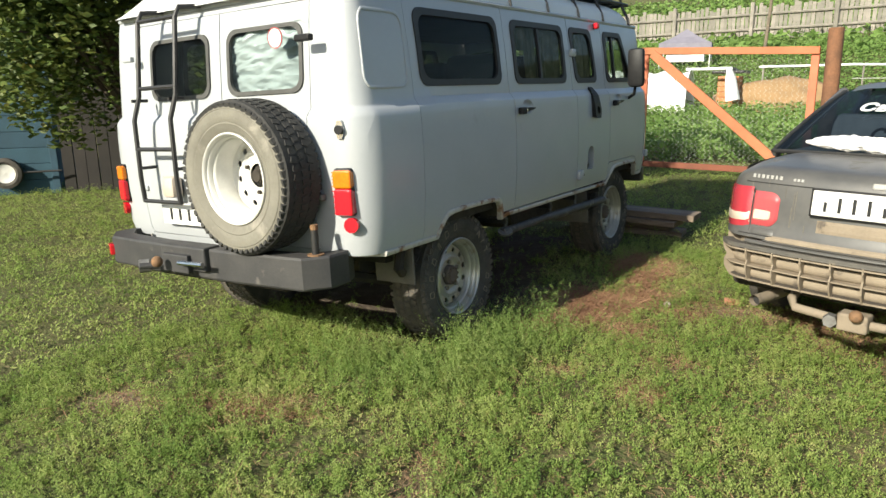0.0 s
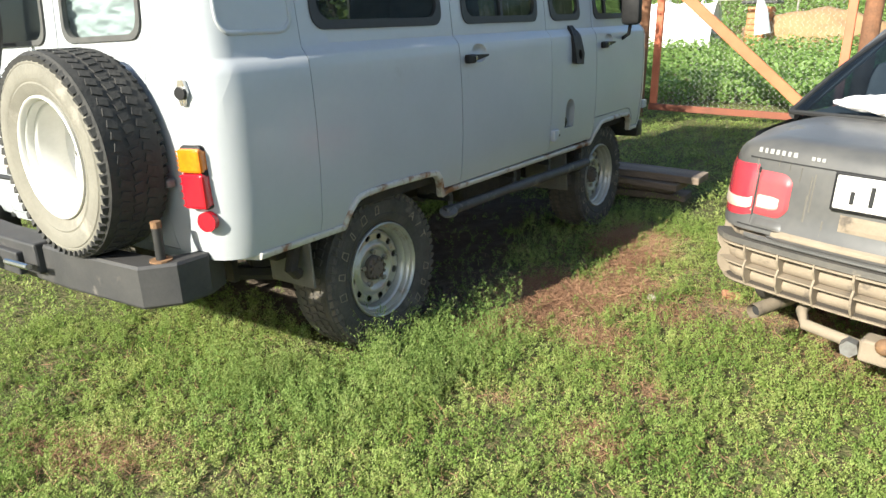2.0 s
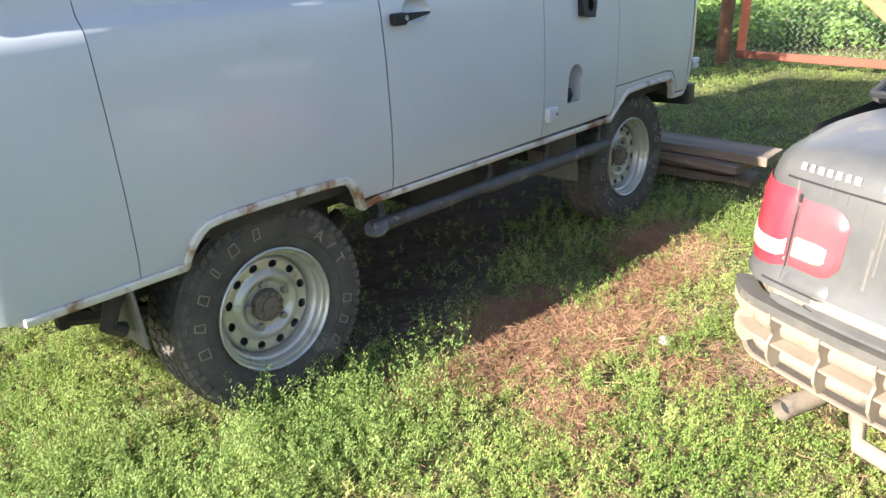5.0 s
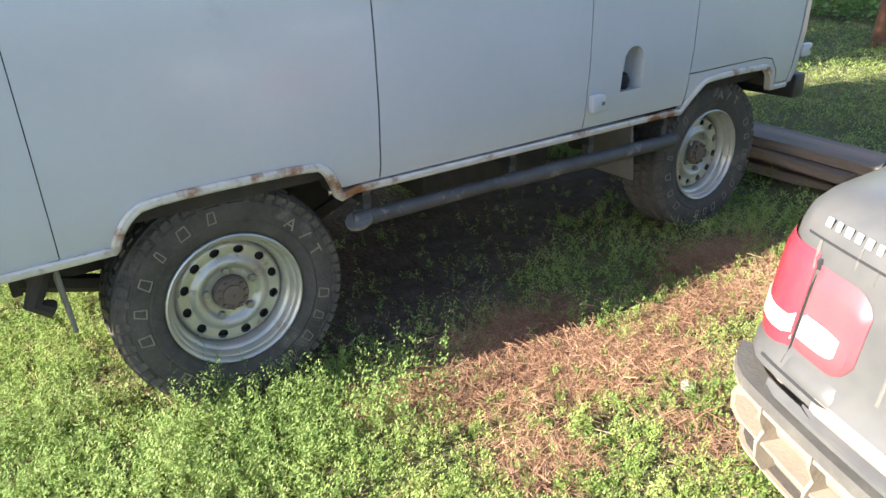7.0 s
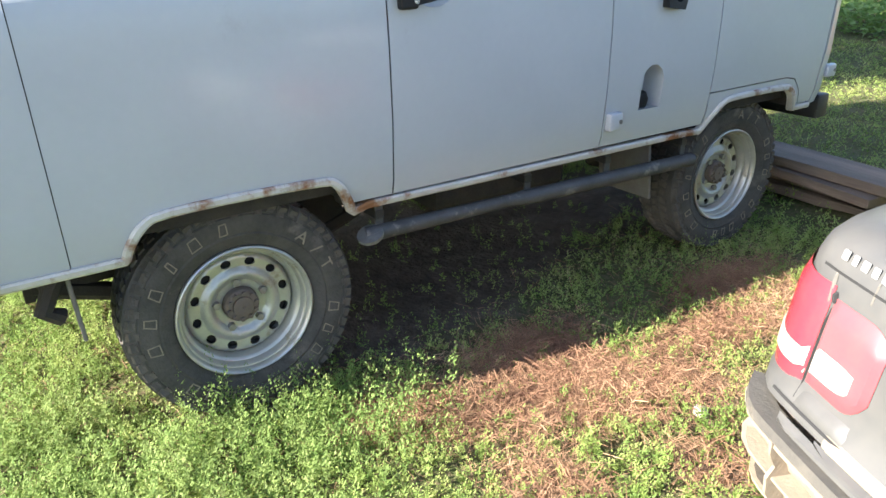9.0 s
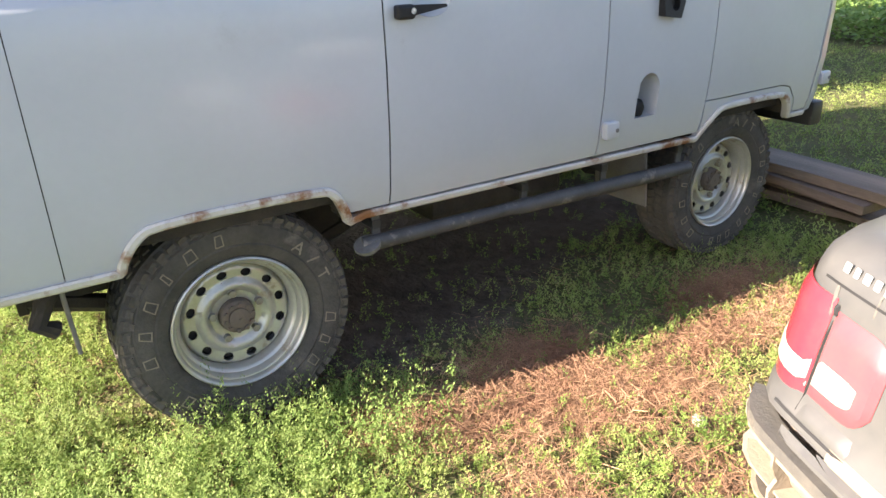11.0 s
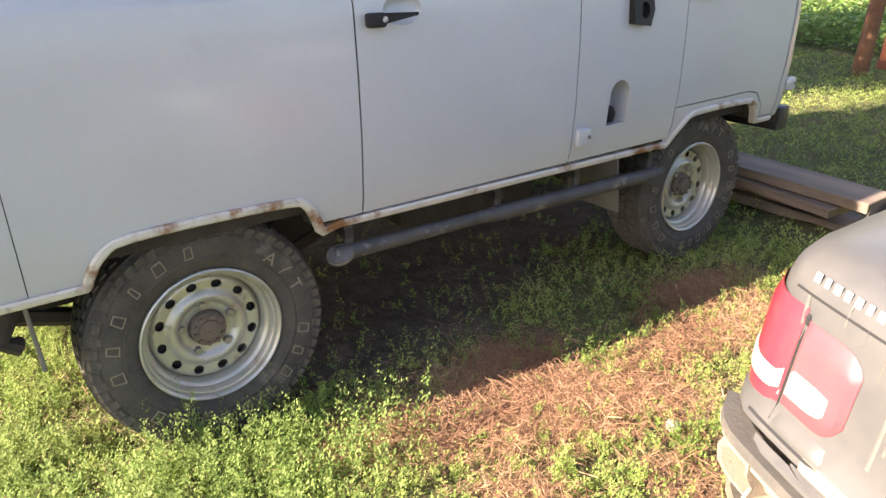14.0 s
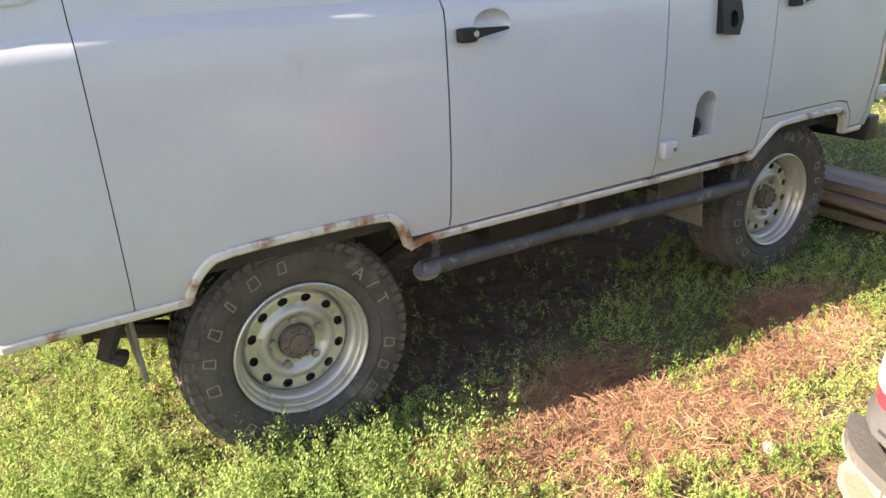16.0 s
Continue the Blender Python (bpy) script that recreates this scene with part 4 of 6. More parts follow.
    vent = sheet([(1.62, 1.16), (1.705, 1.148), (1.73, 1.205), (1.71, 1.335), (1.68, 1.37), (1.635, 1.37), (1.615, 1.305)],
                 [[(1.677 + 0.023 * math.cos(radians(a)), 1.205 + 0.030 * math.sin(radians(a))) for a in range(0, 360, 24)]],
                 lambda u, v: (Vector(van_skin(u, v)[0]) + Vector((0.034 - 0.02 * (v - 1.15) / 0.2, 0, 0)), (1, 0, 0)), 0.036, (1.655, 1.695), (1.18, 1.25, 1.31))
    v_ob = part("air_intake", vent, PLASTIC, van, "black plastic air intake cowl with a round hole")
    part("intake_throat", disc((x + 0.001, 1.677, 1.205), 0.028, (1, 0, 0), 16, 0.006), SEAM, v_ob)
    # hinges
    for y, z, sz in ((1.416, 0.768, 0.066), (2.83, 0.80, 0.06), (1.40, 1.60, 0.05)):
        p = van_skin(y, z)[0]
        bm = box((p[0] + 0.012, y, z), (0.032, 0.068, sz), 0.009)
        h = part("door_hinge", bm, PAINT, van, "painted door hinge", smooth=True)
        part("hinge_screw", disc((p[0] + 0.029, y + 0.018, z), 0.008, (1, 0, 0), 8, 0.004), CAP, h)
    # amber side repeater and mirror at the front door
    p = van_skin(1.86, 1.80)[0]
    part("side_repeater", box((p[0] + 0.02, 1.86, 1.80), (0.04, 0.05, 0.045), 0.012), RED, van, "small orange marker lamp")
    bm = box((1.045, 2.29, 1.50), (0.13, 0.07, 0.29), 0.03)
    m = part("side_mirror", bm, PLASTIC, van, "tall black door mirror", smooth=True)
    part("mirror_arm", tube([(1.035, 2.31, 1.38), (1.01, 2.34, 1.30), (0.93, 2.38, 1.26)], 0.012, 8), PLASTIC, m)
    # rear lamps, reflectors and latch
    for k in (1, -1):
        y = TAIL - CORNER
        bm = box((k * 0.842, y + 0.016, 0.952), (0.090, 0.045, 0.214), 0.012, (0, 0, k * 14))
        lamp = part("tail_lamp", bm, PLASTIC, van, "upright tail lamp, amber above red")
        for z0, z1, mat in ((0.97, 1.05, AMBER), (0.85, 0.968, RED)):
            b = box((k * 0.844, y + 0.008, (z0 + z1) / 2), (0.090, 0.052, z1 - z0), 0.010, (0, 0, k * 14))
            for i in range(5):
                box((k * 0.838, y - 0.018, z0 + 0.012 + (z1 - z0 - 0.02) * i / 4), (0.070, 0.004, 0.005), 0, (0, 0, k * 14), b)
            part("lens", b, mat, lamp)
        part("reflector", disc((k * 0.868, y + 0.012, 0.805), 0.034, (k * 0.35, -1, 0), 20, 0.024), RED, van, "round red reflector")
    p, n = van_skin(TAIL - CORNER * 1.30, 1.225)
    bm = sheet([(-0.022, 0), (-0.010, -0.040), (0.010, -0.040), (0.022, 0), (0.010, 0.040), (-0.010, 0.040)], [],
               lambda u, v: ((p[0] + n[0] * 0.010 - n[1] * u, p[1] + n[1] * 0.010 + n[0] * u, p[2] + v), n), 0.02)
    lk = part("lock_plate", bm, CHROME, van, "small diamond-shaped chrome lock plate")
    part("lock_core", disc(Vector(p) + Vector(n) * 0.014, 0.020, n, 14, 0.014), PLASTIC, lk)
    for z in (1.62, 0.93):
        part("rear_hinge", box((0.70, -0.92, z), (0.09, 0.035, 0.03), 0.008), PLASTIC if z > 1.5 else CAP, van, "rear door hinge")
        part("rear_hinge", box((-0.64, -0.90, z), (0.08, 0.03, 0.03), 0.008), PAINT, van)
    # rear plate, covered with plain bars, and its lamp
    pl = part("number_plate", box((-0.20, -0.925, 0.80), (0.52, 0.012, 0.112), 0.004), PLATE, van, "white number plate with plain dark bars")
    for i in range(6):
        part("plate_bar", box((-0.38 + 0.075 * i, -0.933, 0.80), (0.016, 0.004, 0.06)), SEAM, pl)
    part("plate_lamp", box((-0.32, -0.95, 0.95), (0.10, 0.07, 0.11), 0.02), WHITE_LENS, van, "pale plate lamp", smooth=True)
    # ladder on the left rear door
    lad = part("ladder", bmesh.new(), BLACK, van, "black tubular rear ladder")
    rails = []
    for x0 in (-0.51, -0.20):
        pts = [(x0 - 0.005, -0.99, 0.87), (x0, -1.0, 1.0), (x0 + 0.01, -1.0, 1.30), (x0 + 0.04, -0.975, 1.42), (x0 + 0.075, -0.95, 1.79), (x0 + 0.085, -0.93, 1.835), (x0 + 0.12, -0.80, 1.845), (x0 + 0.13, -0.74, 1.95)]
        rails.append(pts)
        part("rail", tube(pts, 0.0125, 8), BLACK, lad, smooth=True)
    for z, y in ((0.875, -0.99), (1.15, -1.0), (1.46, -0.972), (1.79, -0.95)):
        f = 0 if z < 1.3 else 0.05 if z < 1.6 else 0.075
        part("rung", tube([(-0.515 + f, y, z), (-0.195 + f, y, z)], 0.011, 8), BLACK, lad, smooth=True)
    for z in (1.05, 1.40):
        for x0 in (-0.50, -0.19):
            part("standoff", tube([(x0, -1.0, z), (x0, -0.91, z)], 0.009, 6), BLACK, lad)
    # bumper with tow bracket
    bm = bmesh.new()
    plan = [(-0.845, -0.90), (-0.845, -1.0), (-0.72, -1.09), (-0.3, -1.12), (0.3, -1.12), (0.745, -1.095), (0.822, -1.0), (0.822, -0.88)]
    inner = [(x * 0.93, y + 0.10) for x, y in plan]
    loops = []
    for z in (0.565, 0.575, 0.705, 0.715):
        k = 0.006 if z in (0.565, 0.715) else 0.0
        loops.append([bm.verts.new((x * (1 - k), y + k, z)) for x, y in plan] + [bm.verts.new((x, y, z)) for x, y in inner[::-1]])
    for a, b in zip(loops, loops[1:]):
        for i in range(len(a)):
            bm.faces.new((a[i], a[(i + 1) % len(a)], b[(i + 1) % len(a)], b[i]))
    bm.faces.new(loops[0][::-1])
    bm.faces.new(loops[-1])
    bmesh.ops.recalc_face_normals(bm, faces=bm.faces[:])
    bump = part("rear_bumper", bm, BUMPER, van, "dusty black steel bumper")
    bump.location.z = -0.03
    part("bumper_pin", tube([(0.752, -1.01, 0.70), (0.755, -1.01, 0.835)], 0.017, 10), BLACK, bump, smooth=True)
    part("pin_tip", tube([(0.755, -1.01, 0.83), (0.755, -1.01, 0.852)], 0.018, 10), RUST, bump)
    part("pin_washer", disc((0.752, -1.01, 0.718), 0.038, (0, 0, 1), 14, 0.006), RUST, bump)
    part("side_reflector", box((-0.745, -1.082, 0.64), (0.07, 0.03, 0.06), 0.006, (0, 0, -25)), RED, bump)
    bm = box((-0.02, -1.10, 0.665), (0.34, 0.10, 0.12), 0.01)
    box((-0.05, -1.16, 0.64), (0.20, 0.03, 0.09), 0.006, (0, 0, 0), bm)
    tube([(-0.17, -1.17, 0.62), (-0.23, -1.25, 0.625)], 0.018, 10, bm)
    part("tow_bracket", bm, BUMPER, bump)
    # unseen beam, added so the ground below the overhang falls into shade
    part("shade_beam", box((-0.08, -0.95, 0.545), (1.20, 0.08, 0.07), 0.008), CHASSIS, bump, "unseen dark beam added under the bumper to block the sun")
    part("tow_socket", tube([(-0.22, -1.20, 0.62), (-0.25, -1.24, 0.62)], 0.034, 14), CAP, bump)
    bmb = bmesh.new()
    bmesh.ops.create_uvsphere(bmb, u_segments=14, v_segments=8, radius=0.028)
    bmesh.ops.translate(bmb, vec=(-0.11, -1.23, 0.655), verts=bmb.verts)
    part("tow_ball", bmb, RUST, bump, smooth=True)
    part("chrome_rod", tube([(0.02, -1.20, 0.655), (0.20, -1.20, 0.66)], 0.012, 8), CHROME, bump)
    # side step pipe
    st = part("side_step", tube([(0.895, 0.395, 0.543), (0.905, 0.44, 0.543), (0.905, 0.98, 0.538), (0.905, 1.04, 0.534), (0.905, 1.95, 0.516)], [0.024, 0.026, 0.024, 0.029, 0.029], 14), STEP, van, "dusty dark grey tubular side step", smooth=True)
    part("step_end", disc((0.912, 0.405, 0.544), 0.044, (0.25, -0.35, 1), 16, 0.012), CAP, st)
    for y in (0.45, 1.06, 1.46, 1.90):
        part("step_bracket", box((0.89, y, 0.59), (0.012, 0.028, 0.12), 0.002), STEP, st)
        part("step_bracket", box((0.80, y, 0.60), (0.20, 0.03, 0.03), 0.002), BLACK, st)
    # chassis
    for k in (1, -1):
        part("frame_rail", box((k * 0.40, 1.0, 0.56), (0.07, 3.6, 0.13), 0.01), CHASSIS, van)
        part("floor_rail", box((k * 0.80, 1.15, 0.655), (0.06, 1.6, 0.05), 0.006), CHASSIS, van)
        part("leaf_spring", tube([(k * 0.50, -0.55, 0.46), (k * 0.50, -0.2, 0.35), (k * 0.50, 0.0, 0.33), (k * 0.50, 0.2, 0.35), (k * 0.50, 0.55, 0.48)], 0.03, 6), CHASSIS, van)
        part("spring_shackle", box((k * 0.50, -0.56, 0.50), (0.05, 0.03, 0.15), 0.004), CHASSIS, van)
        part("leaf_spring", tube([(k * 0.50, 1.75, 0.46), (k * 0.50, 2.1, 0.35), (k * 0.50, 2.3, 0.33), (k * 0.50, 2.8, 0.46)], 0.03, 6), CHASSIS, van)
        part("mud_flap", box((k * 0.745, -0.455, 0.535), (0.25, 0.012, 0.225), 0.004, (2, 0, 0)), FLAP, van, "pale dusty mud flap")
        part("flap_bracket", tube([(k * 0.80, -0.45, 0.64), (k * 0.82, -0.50, 0.58), (k * 0.83, -0.53, 0.52), (k * 0.82, -0.49, 0.49)], 0.026, 8), CHASSIS, van)
        part("mud_flap", box((k * 0.72, 1.74, 0.50), (0.30, 0.012, 0.27), 0.004, (6, 0, 0)), FLAP, van)
        part("fuel_tank", box((k * 0.62, 1.05, 0.58), (0.30, 0.62, 0.18), 0.03), CHASSIS, van)
    for y in (0.0, 2.3):
        part("axle", tube([(-0.72, y, 0.36), (-0.15, y, 0.36), (0, y, 0.36), (0.15, y, 0.36), (0.72, y, 0.36)], [0.04, 0.05, 0.13, 0.05, 0.04], 12), CHASSIS, van, smooth=True)
    part("prop_shaft", tube([(0, 0, 0.40), (0, 2.3, 0.42)], 0.03, 8), CHASSIS, van)
    part("gearbox", box((0, 1.6, 0.55), (0.35, 0.6, 0.25), 0.06), CHASSIS, van)
    part("cross_member", box((0, -0.5, 0.57), (1.5, 0.06, 0.06), 0.006), CHASSIS, van)
    part("front_bumper", box((0, 2.94, 0.605), (1.76, 0.09, 0.12), 0.012), BLACK, van, "black front bumper", smooth=True)
    # wheels
    for name, x, y, rz, turn in (("wheel", 0.735, 0.0, 0, 3), ("wheel", 0.735, 2.30, 0, 40), ("wheel", -0.735, 0.0, 180, 0), ("wheel", -0.735, 2.30, 180, 50)):
        w = thing(name, "", "", pose(x, y, 0.36, 0, 0, rz) @ pose(0, 0, 0, turn, 0, 0))
        w.parent = van
        w["label"] = "black all-terrain tyre on a silver steel rim"
        wheel_parts(w, TYRE, RIM)
    sp = thing("spare_wheel", "", "", pose(0.405, -1.035, 1.028, 0, 0, -90) @ Matrix.Diagonal((1, 0.96, 0.96, 1)))
    sp.parent = van
    sp["label"] = "spare wheel with a white rim on the rear door"
    wheel_parts(sp, TYRE_SPARE, RIM_WHITE, True)
    part("spare_carrier", box((0.405, -0.93, 1.02), (0.42, 0.07, 0.10), 0.01), BLACK, van)
    for k in (1, -1):
        for y0 in (0.0, 2.3):
            part("inner_arch", box((k * 0.50, y0, 0.64), (0.012, 0.78, 0.34)), CHASSIS, van)
    # roof rack
    rack = part("roof_rack", tube([(0.80, 0.55, 2.02), (0.80, 2.75, 2.02)], 0.014, 8), BLACK, van, "black tubular roof rack")
    for a, b in (((-0.80, 0.55, 2.02), (-0.80, 2.75, 2.02)), ((-0.80, 0.55, 2.02), (0.80, 0.55, 2.02)), ((-0.80, 2.75, 2.02), (0.80, 2.75, 2.02)),
                 ((0.80, 0.55, 2.14), (0.80, 2.75, 2.14)), ((-0.80, 0.55, 2.14), (-0.80, 2.75, 2.14)), ((-0.80, 2.75, 2.14), (0.80, 2.75, 2.14))):
        part("rack_rail", tube([a, b], 0.012, 8), BLACK, rack)
    for i in range(8):
        y = 0.7 + 0.28 * i
        part("rack_slat", box((0, y, 2.03), (1.58, 0.08, 0.018)), BLACK, rack)
    for y in (0.62, 1.12, 1.60, 2.05, 2.60):
        for k in (1, -1):
            part("rack_leg", tube([(k * 0.872, y, 1.845), (k * 0.86, y, 1.90), (k * 0.80, y, 2.02), (k * 0.80, y, 2.14)], 0.011, 8), BLACK, rack)
    return van


def mirror(bm):
    bmesh.ops.scale(bm, vec=(-1, 1, 1), verts=bm.verts)
    bmesh.ops.reverse_faces(bm, faces=bm.faces[:])
    return bm


SEALGREY = material("grey_window_rubber", (0.05, 0.05, 0.047), (0.08, 0.08, 0.075), rough=0.7, scale=20)
build_van()
# unseen height added to the load so the van's shadow reaches the gate
load = part("roof_load", box((0, 0, 0.29), (1.40, 1.85, 0.58), 0.05), BLACK, None, smooth=True)
load.matrix_basis = VAN_POSE @ pose(0, 1.82, 2.041)
tagged(load, "dark covered load on the van's roof rack, heightened to lengthen its shadow", "load")


# ---- the dark sedan ----
CAR_POSE = pose(2.737, 0.455, 0, 0, 0, -12)


def car_rear(u, z):
    """How far forward of the rear middle the sedan's rear skin lies, u across and z up."""
    a = abs(u)
    v = 0.05 * (a / 0.56) ** 2
    if a > 0.60:
        v += 0.33 * ((a - 0.60) / 0.22) ** 2.3
    lean = np.interp(z, [0.34, 0.50, 0.58, 0.64, 0.68, 0.80, 0.92, 0.955, 0.98], [0.0, -0.015, -0.01, 0.0, 0.025, 0.04, 0.06, 0.08, 0.125])
    return v + float(lean)


def car_spot(u, z, proud=0.0):
    e = 0.004
    du = (car_rear(u + e, z) - car_rear(u - e, z)) / (2 * e)
    n = Vector((du, -1, 0)).normalized()
    return Vector((u, car_rear(u, z), z)) + n * proud, n


def car_patch(u0, u1, z0, z1, proud, nu=10, nz=5, edge=None):
    """A skin piece with rounded rim laid on the sedan's tail; edge(s, t) may reshape it."""
    bm = bmesh.new()
    grid = []
    for i in range(nu + 1):
        col = []
        for j in range(nz + 1):
            s, t = i / nu, j / nz
            u, z = u0 + (u1 - u0) * s, z0 + (z1 - z0) * t
            if edge:
                u, z = edge(s, t, u, z)
            rim = min(1.0, min(s, 1 - s) * nu, min(t, 1 - t) * nz)
            col.append(bm.verts.new(car_spot(u, z, proud * (0.15 + 0.85 * rim))[0]))
        grid.append(col)
    for i in range(nu):
        for j in range(nz):
            bm.faces.new((grid[i][j], grid[i + 1][j], grid[i + 1][j + 1], grid[i][j + 1]))
    return bm


def build_sedan():
    car = thing("sedan", "worn dark grey sedan with its rear bumper skin torn off", "car", CAR_POSE)
    # tail skin with the lid line
    bm = bmesh.new()
    us = [-0.82 + 1.64 * i / 44 for i in range(45)]
    zs = [0.628, 0.631, 0.637, 0.644, 0.652, 0.69, 0.74, 0.79, 0.84, 0.88, 0.915, 0.94, 0.957, 0.97, 0.978]
    def lift(u, z):
        drop = 0.095 * min(1.0, max(0.0, (abs(u) - 0.54) / 0.28)) ** 1.5
        return z - drop * ((z - 0.555) / 0.423) ** 2
    grid = [[bm.verts.new((u, car_rear(u, z), lift(u, z))) for z in zs] for u in us]
    for i in range(44):
        for j in range(len(zs) - 1):
            bm.faces.new((grid[i][j], grid[i + 1][j], grid[i + 1][j + 1], grid[i][j + 1]))
    # deck
    deck = []
    for i, u in enumerate(us):
        v0 = car_rear(u, 0.978)
        deck.append([grid[i][-1]] + [bm.verts.new((u * (1 - 0.04 * t), v0 + (0.62 + 0.10 * (1 - (u / 0.82) ** 2) - v0) * t, lift(u, 0.978) + (0.04 + (0.978 - lift(u, 0.978)) * 0.45) * math.sin(t * 1.5) * (1 - 0.5 * (abs(u) / 0.82) ** 6))) for t in (0.12, 0.3, 0.5, 0.75, 1.0)])
    for i in range(44):
        for j in range(5):
            bm.faces.new((deck[i][j], deck[i + 1][j], deck[i + 1][j + 1], deck[i][j + 1]))
    # flanks and front
    for k in (0, 44):
        sg = -1 if k == 0 else 1
        prev = [grid[k][j] for j in range(len(zs))]
        for v, w, top in ((0.55, 0.835, 0.93), (0.9, 0.85, 0.945), (1.6, 0.855, 0.95), (2.6, 0.855, 0.94), (3.4, 0.85, 0.91), (4.0, 0.82, 0.84), (4.3, 0.68, 0.74)):
            cur = []
            for z in zs:
                t = (z - 0.628) / 0.350
                zz = 0.30 + (top - 0.30) * t
                cur.append(bm.verts.new((sg * (w - 0.05 * max(0, t - 0.8) * 5 * 0.6 - 0.03 * max(0, 0.3 - t)), v, zz)))
            for j in range(len(zs) - 1):
                bm.faces.new((prev[j], cur[j], cur[j + 1], prev[j + 1]) if sg > 0 else (prev[j], prev[j + 1], cur[j + 1], cur[j]))
            prev = cur
        if k == 0:
            left_tops = prev
        else:
            for j in range(len(zs) - 1):
                bm.faces.new((left_tops[j], left_tops[j + 1], prev[j + 1], prev[j]))
    bmesh.ops.recalc_face_normals(bm, faces=bm.faces[:])
    body = part("body", bm, CAR_PAINT, car, "faded, scuffed dark grey bodywork", smooth=True)
    part("bonnet", box((0, 3.72, 0.90), (1.52, 1.25, 0.05), 0.02, (-8, 0, 0)), CAR_PAINT, car, smooth=True)
    # cabin
    bm = bmesh.new()
    def ring(v, half, z):
        return [bm.verts.new((half * c, v + dv, z + dz)) for c, dv, dz in ((-1, 0.10, -0.02), (-0.8, 0.02, 0), (-0.4, -0.01, 0.008), (0, -0.02, 0.01), (0.4, -0.01, 0.008), (0.8, 0.02, 0), (1, 0.10, -0.02))]
    r = [ring(1.28, 0.56, 1.352), ring(1.5, 0.58, 1.385), ring(2.1, 0.585, 1.392), ring(2.5, 0.57, 1.36)]
    for a, b in zip(r, r[1:]):
        for j in range(6):
            bm.faces.new((a[j], a[j + 1], b[j + 1], b[j]))
    part("roof", bm, CAR_PAINT, car, smooth=True)
    for sg in (-1, 1):
        for pts in (((0.755, 0.80, 0.985), (0.60, 1.40, 1.335)), ((0.76, 3.2, 0.96), (0.57, 2.52, 1.355)), ((0.76, 1.85, 0.97), (0.585, 1.9, 1.375))):
            part("pillar", tube([(sg * p[0], p[1], p[2]) for p in pts], 0.028, 8), CAR_PAINT, car, smooth=True)
        side = part("side_window", tube([(sg * 0.72, 0.9, 1.0), (sg * 0.72, 0.901, 1.0)], 0.001, 3), GLASS_TINT, car)
        bm = bmesh.new()
        q = [bm.verts.new(p) for p in ((sg * 0.765, 0.85, 0.985), (sg * 0.765, 3.15, 0.955), (sg * 0.585, 2.5, 1.35), (sg * 0.59, 1.38, 1.345))]
        bm.faces.new(q)
        bmesh.ops.solidify(bm, geom=bm.faces[:], thickness=0.004)
        bm.to_mesh(side.data)
        bm.free()
    bm = bmesh.new()
    rows = []
    for t in [k / 8 for k in range(9)]:
        v, z, half = 0.62 + 0.66 * t, 1.022 + 0.328 * t + 0.02 * math.sin(math.pi * t), 0.74 - 0.15 * t
        rows.append([bm.verts.new((half * c, v + 0.10 * c * c, z - 0.015 * c * c)) for c in [-1 + k / 6 for k in range(13)]])
    for a, b in zip(rows, rows[1:]):
        for j in range(12):
            bm.faces.new((a[j], a[j + 1], b[j + 1], b[j]))
    pane = part("rear_window", bm, GLASS_TINT, car, "dark blue tinted rear window", smooth=True)
    pane.visible_shadow = False
    rim = [(x * 0.74, 0.62 + 0.10 * x * x, 1.020 - 0.012 * x * x) for x in [-1 + k / 6 for k in range(13)]]
    part("window_rubber", tube(rim, 0.012, 6), RUBBER_SEAL, pane)
    for sg in (-1, 1):
        part("window_rubber", tube([(sg * (0.74 - 0.15 * t), 0.72 + 0.66 * t, 1.007 + 0.328 * t + 0.02 * math.sin(math.pi * t)) for t in (0, 0.25, 0.5, 0.75, 1)], 0.013, 6), RUBBER_SEAL, pane)
    bm = bmesh.new()
    q = [bm.verts.new(p) for p in ((-0.70, 3.2, 0.96), (0.70, 3.2, 0.96), (0.55, 2.52, 1.352), (-0.55, 2.52, 1.352))]
    bm.faces.new(q)
    pane2 = part("windscreen", bm, GLASS_TINT, car)
    pane2.visible_shadow = False
    part("parcel_shelf", box((0, 1.05, 1.0), (1.34, 0.62, 0.02)), SEAT, car)
    part("cabin_floor", box((0, 2.2, 0.45), (1.5, 3.2, 0.04)), SEAT, car)
    part("rear_seat", box((0, 1.38, 0.95), (1.3, 0.14, 0.5), 0.05, (-14, 0, 0)), SEAT, car, smooth=True)
    # writing on the rear window
    cu = bpy.data.curves.new("window_lettering", "FONT")
    cu.body = "Сва"
    cu.size = 0.12
    cu.shear = 0.2
    cu.offset = 0.004
    cu.extrude = 0.001
    txt = new("window_lettering", cu)
    txt.parent = car
    txt.matrix_basis = pose(-0.40, 0.985, 1.235, 27, 0, 0)
    cu.materials.append(LETTERING)
    txt["label"] = "white lettering on the rear window"
    # lamps
    def corner_edge(s, t, u, z):
        return u, z + 0.018 * (1 - s) * (1 - t) * 0 + (0.012 * t * (s - 0.5)) - 0.03 * (1 - s) * (1 - t)
    for sg in (1, -1):
        a, b = (-0.79, -0.575) if sg > 0 else (0.575, 0.79)
        lamp = part("tail_lamp", car_patch(a, b, 0.68, 0.875, 0.010, 12, 6, corner_edge if sg > 0 else None), RED_DULL, car, "red over white tail lamp", smooth=True)
        part("reverse_lens", car_patch(a + 0.004, b - 0.002, 0.700, 0.752, 0.013, 12, 4, corner_edge if sg > 0 else None), WHITE_LENS, lamp, "dusty white lens", smooth=True)
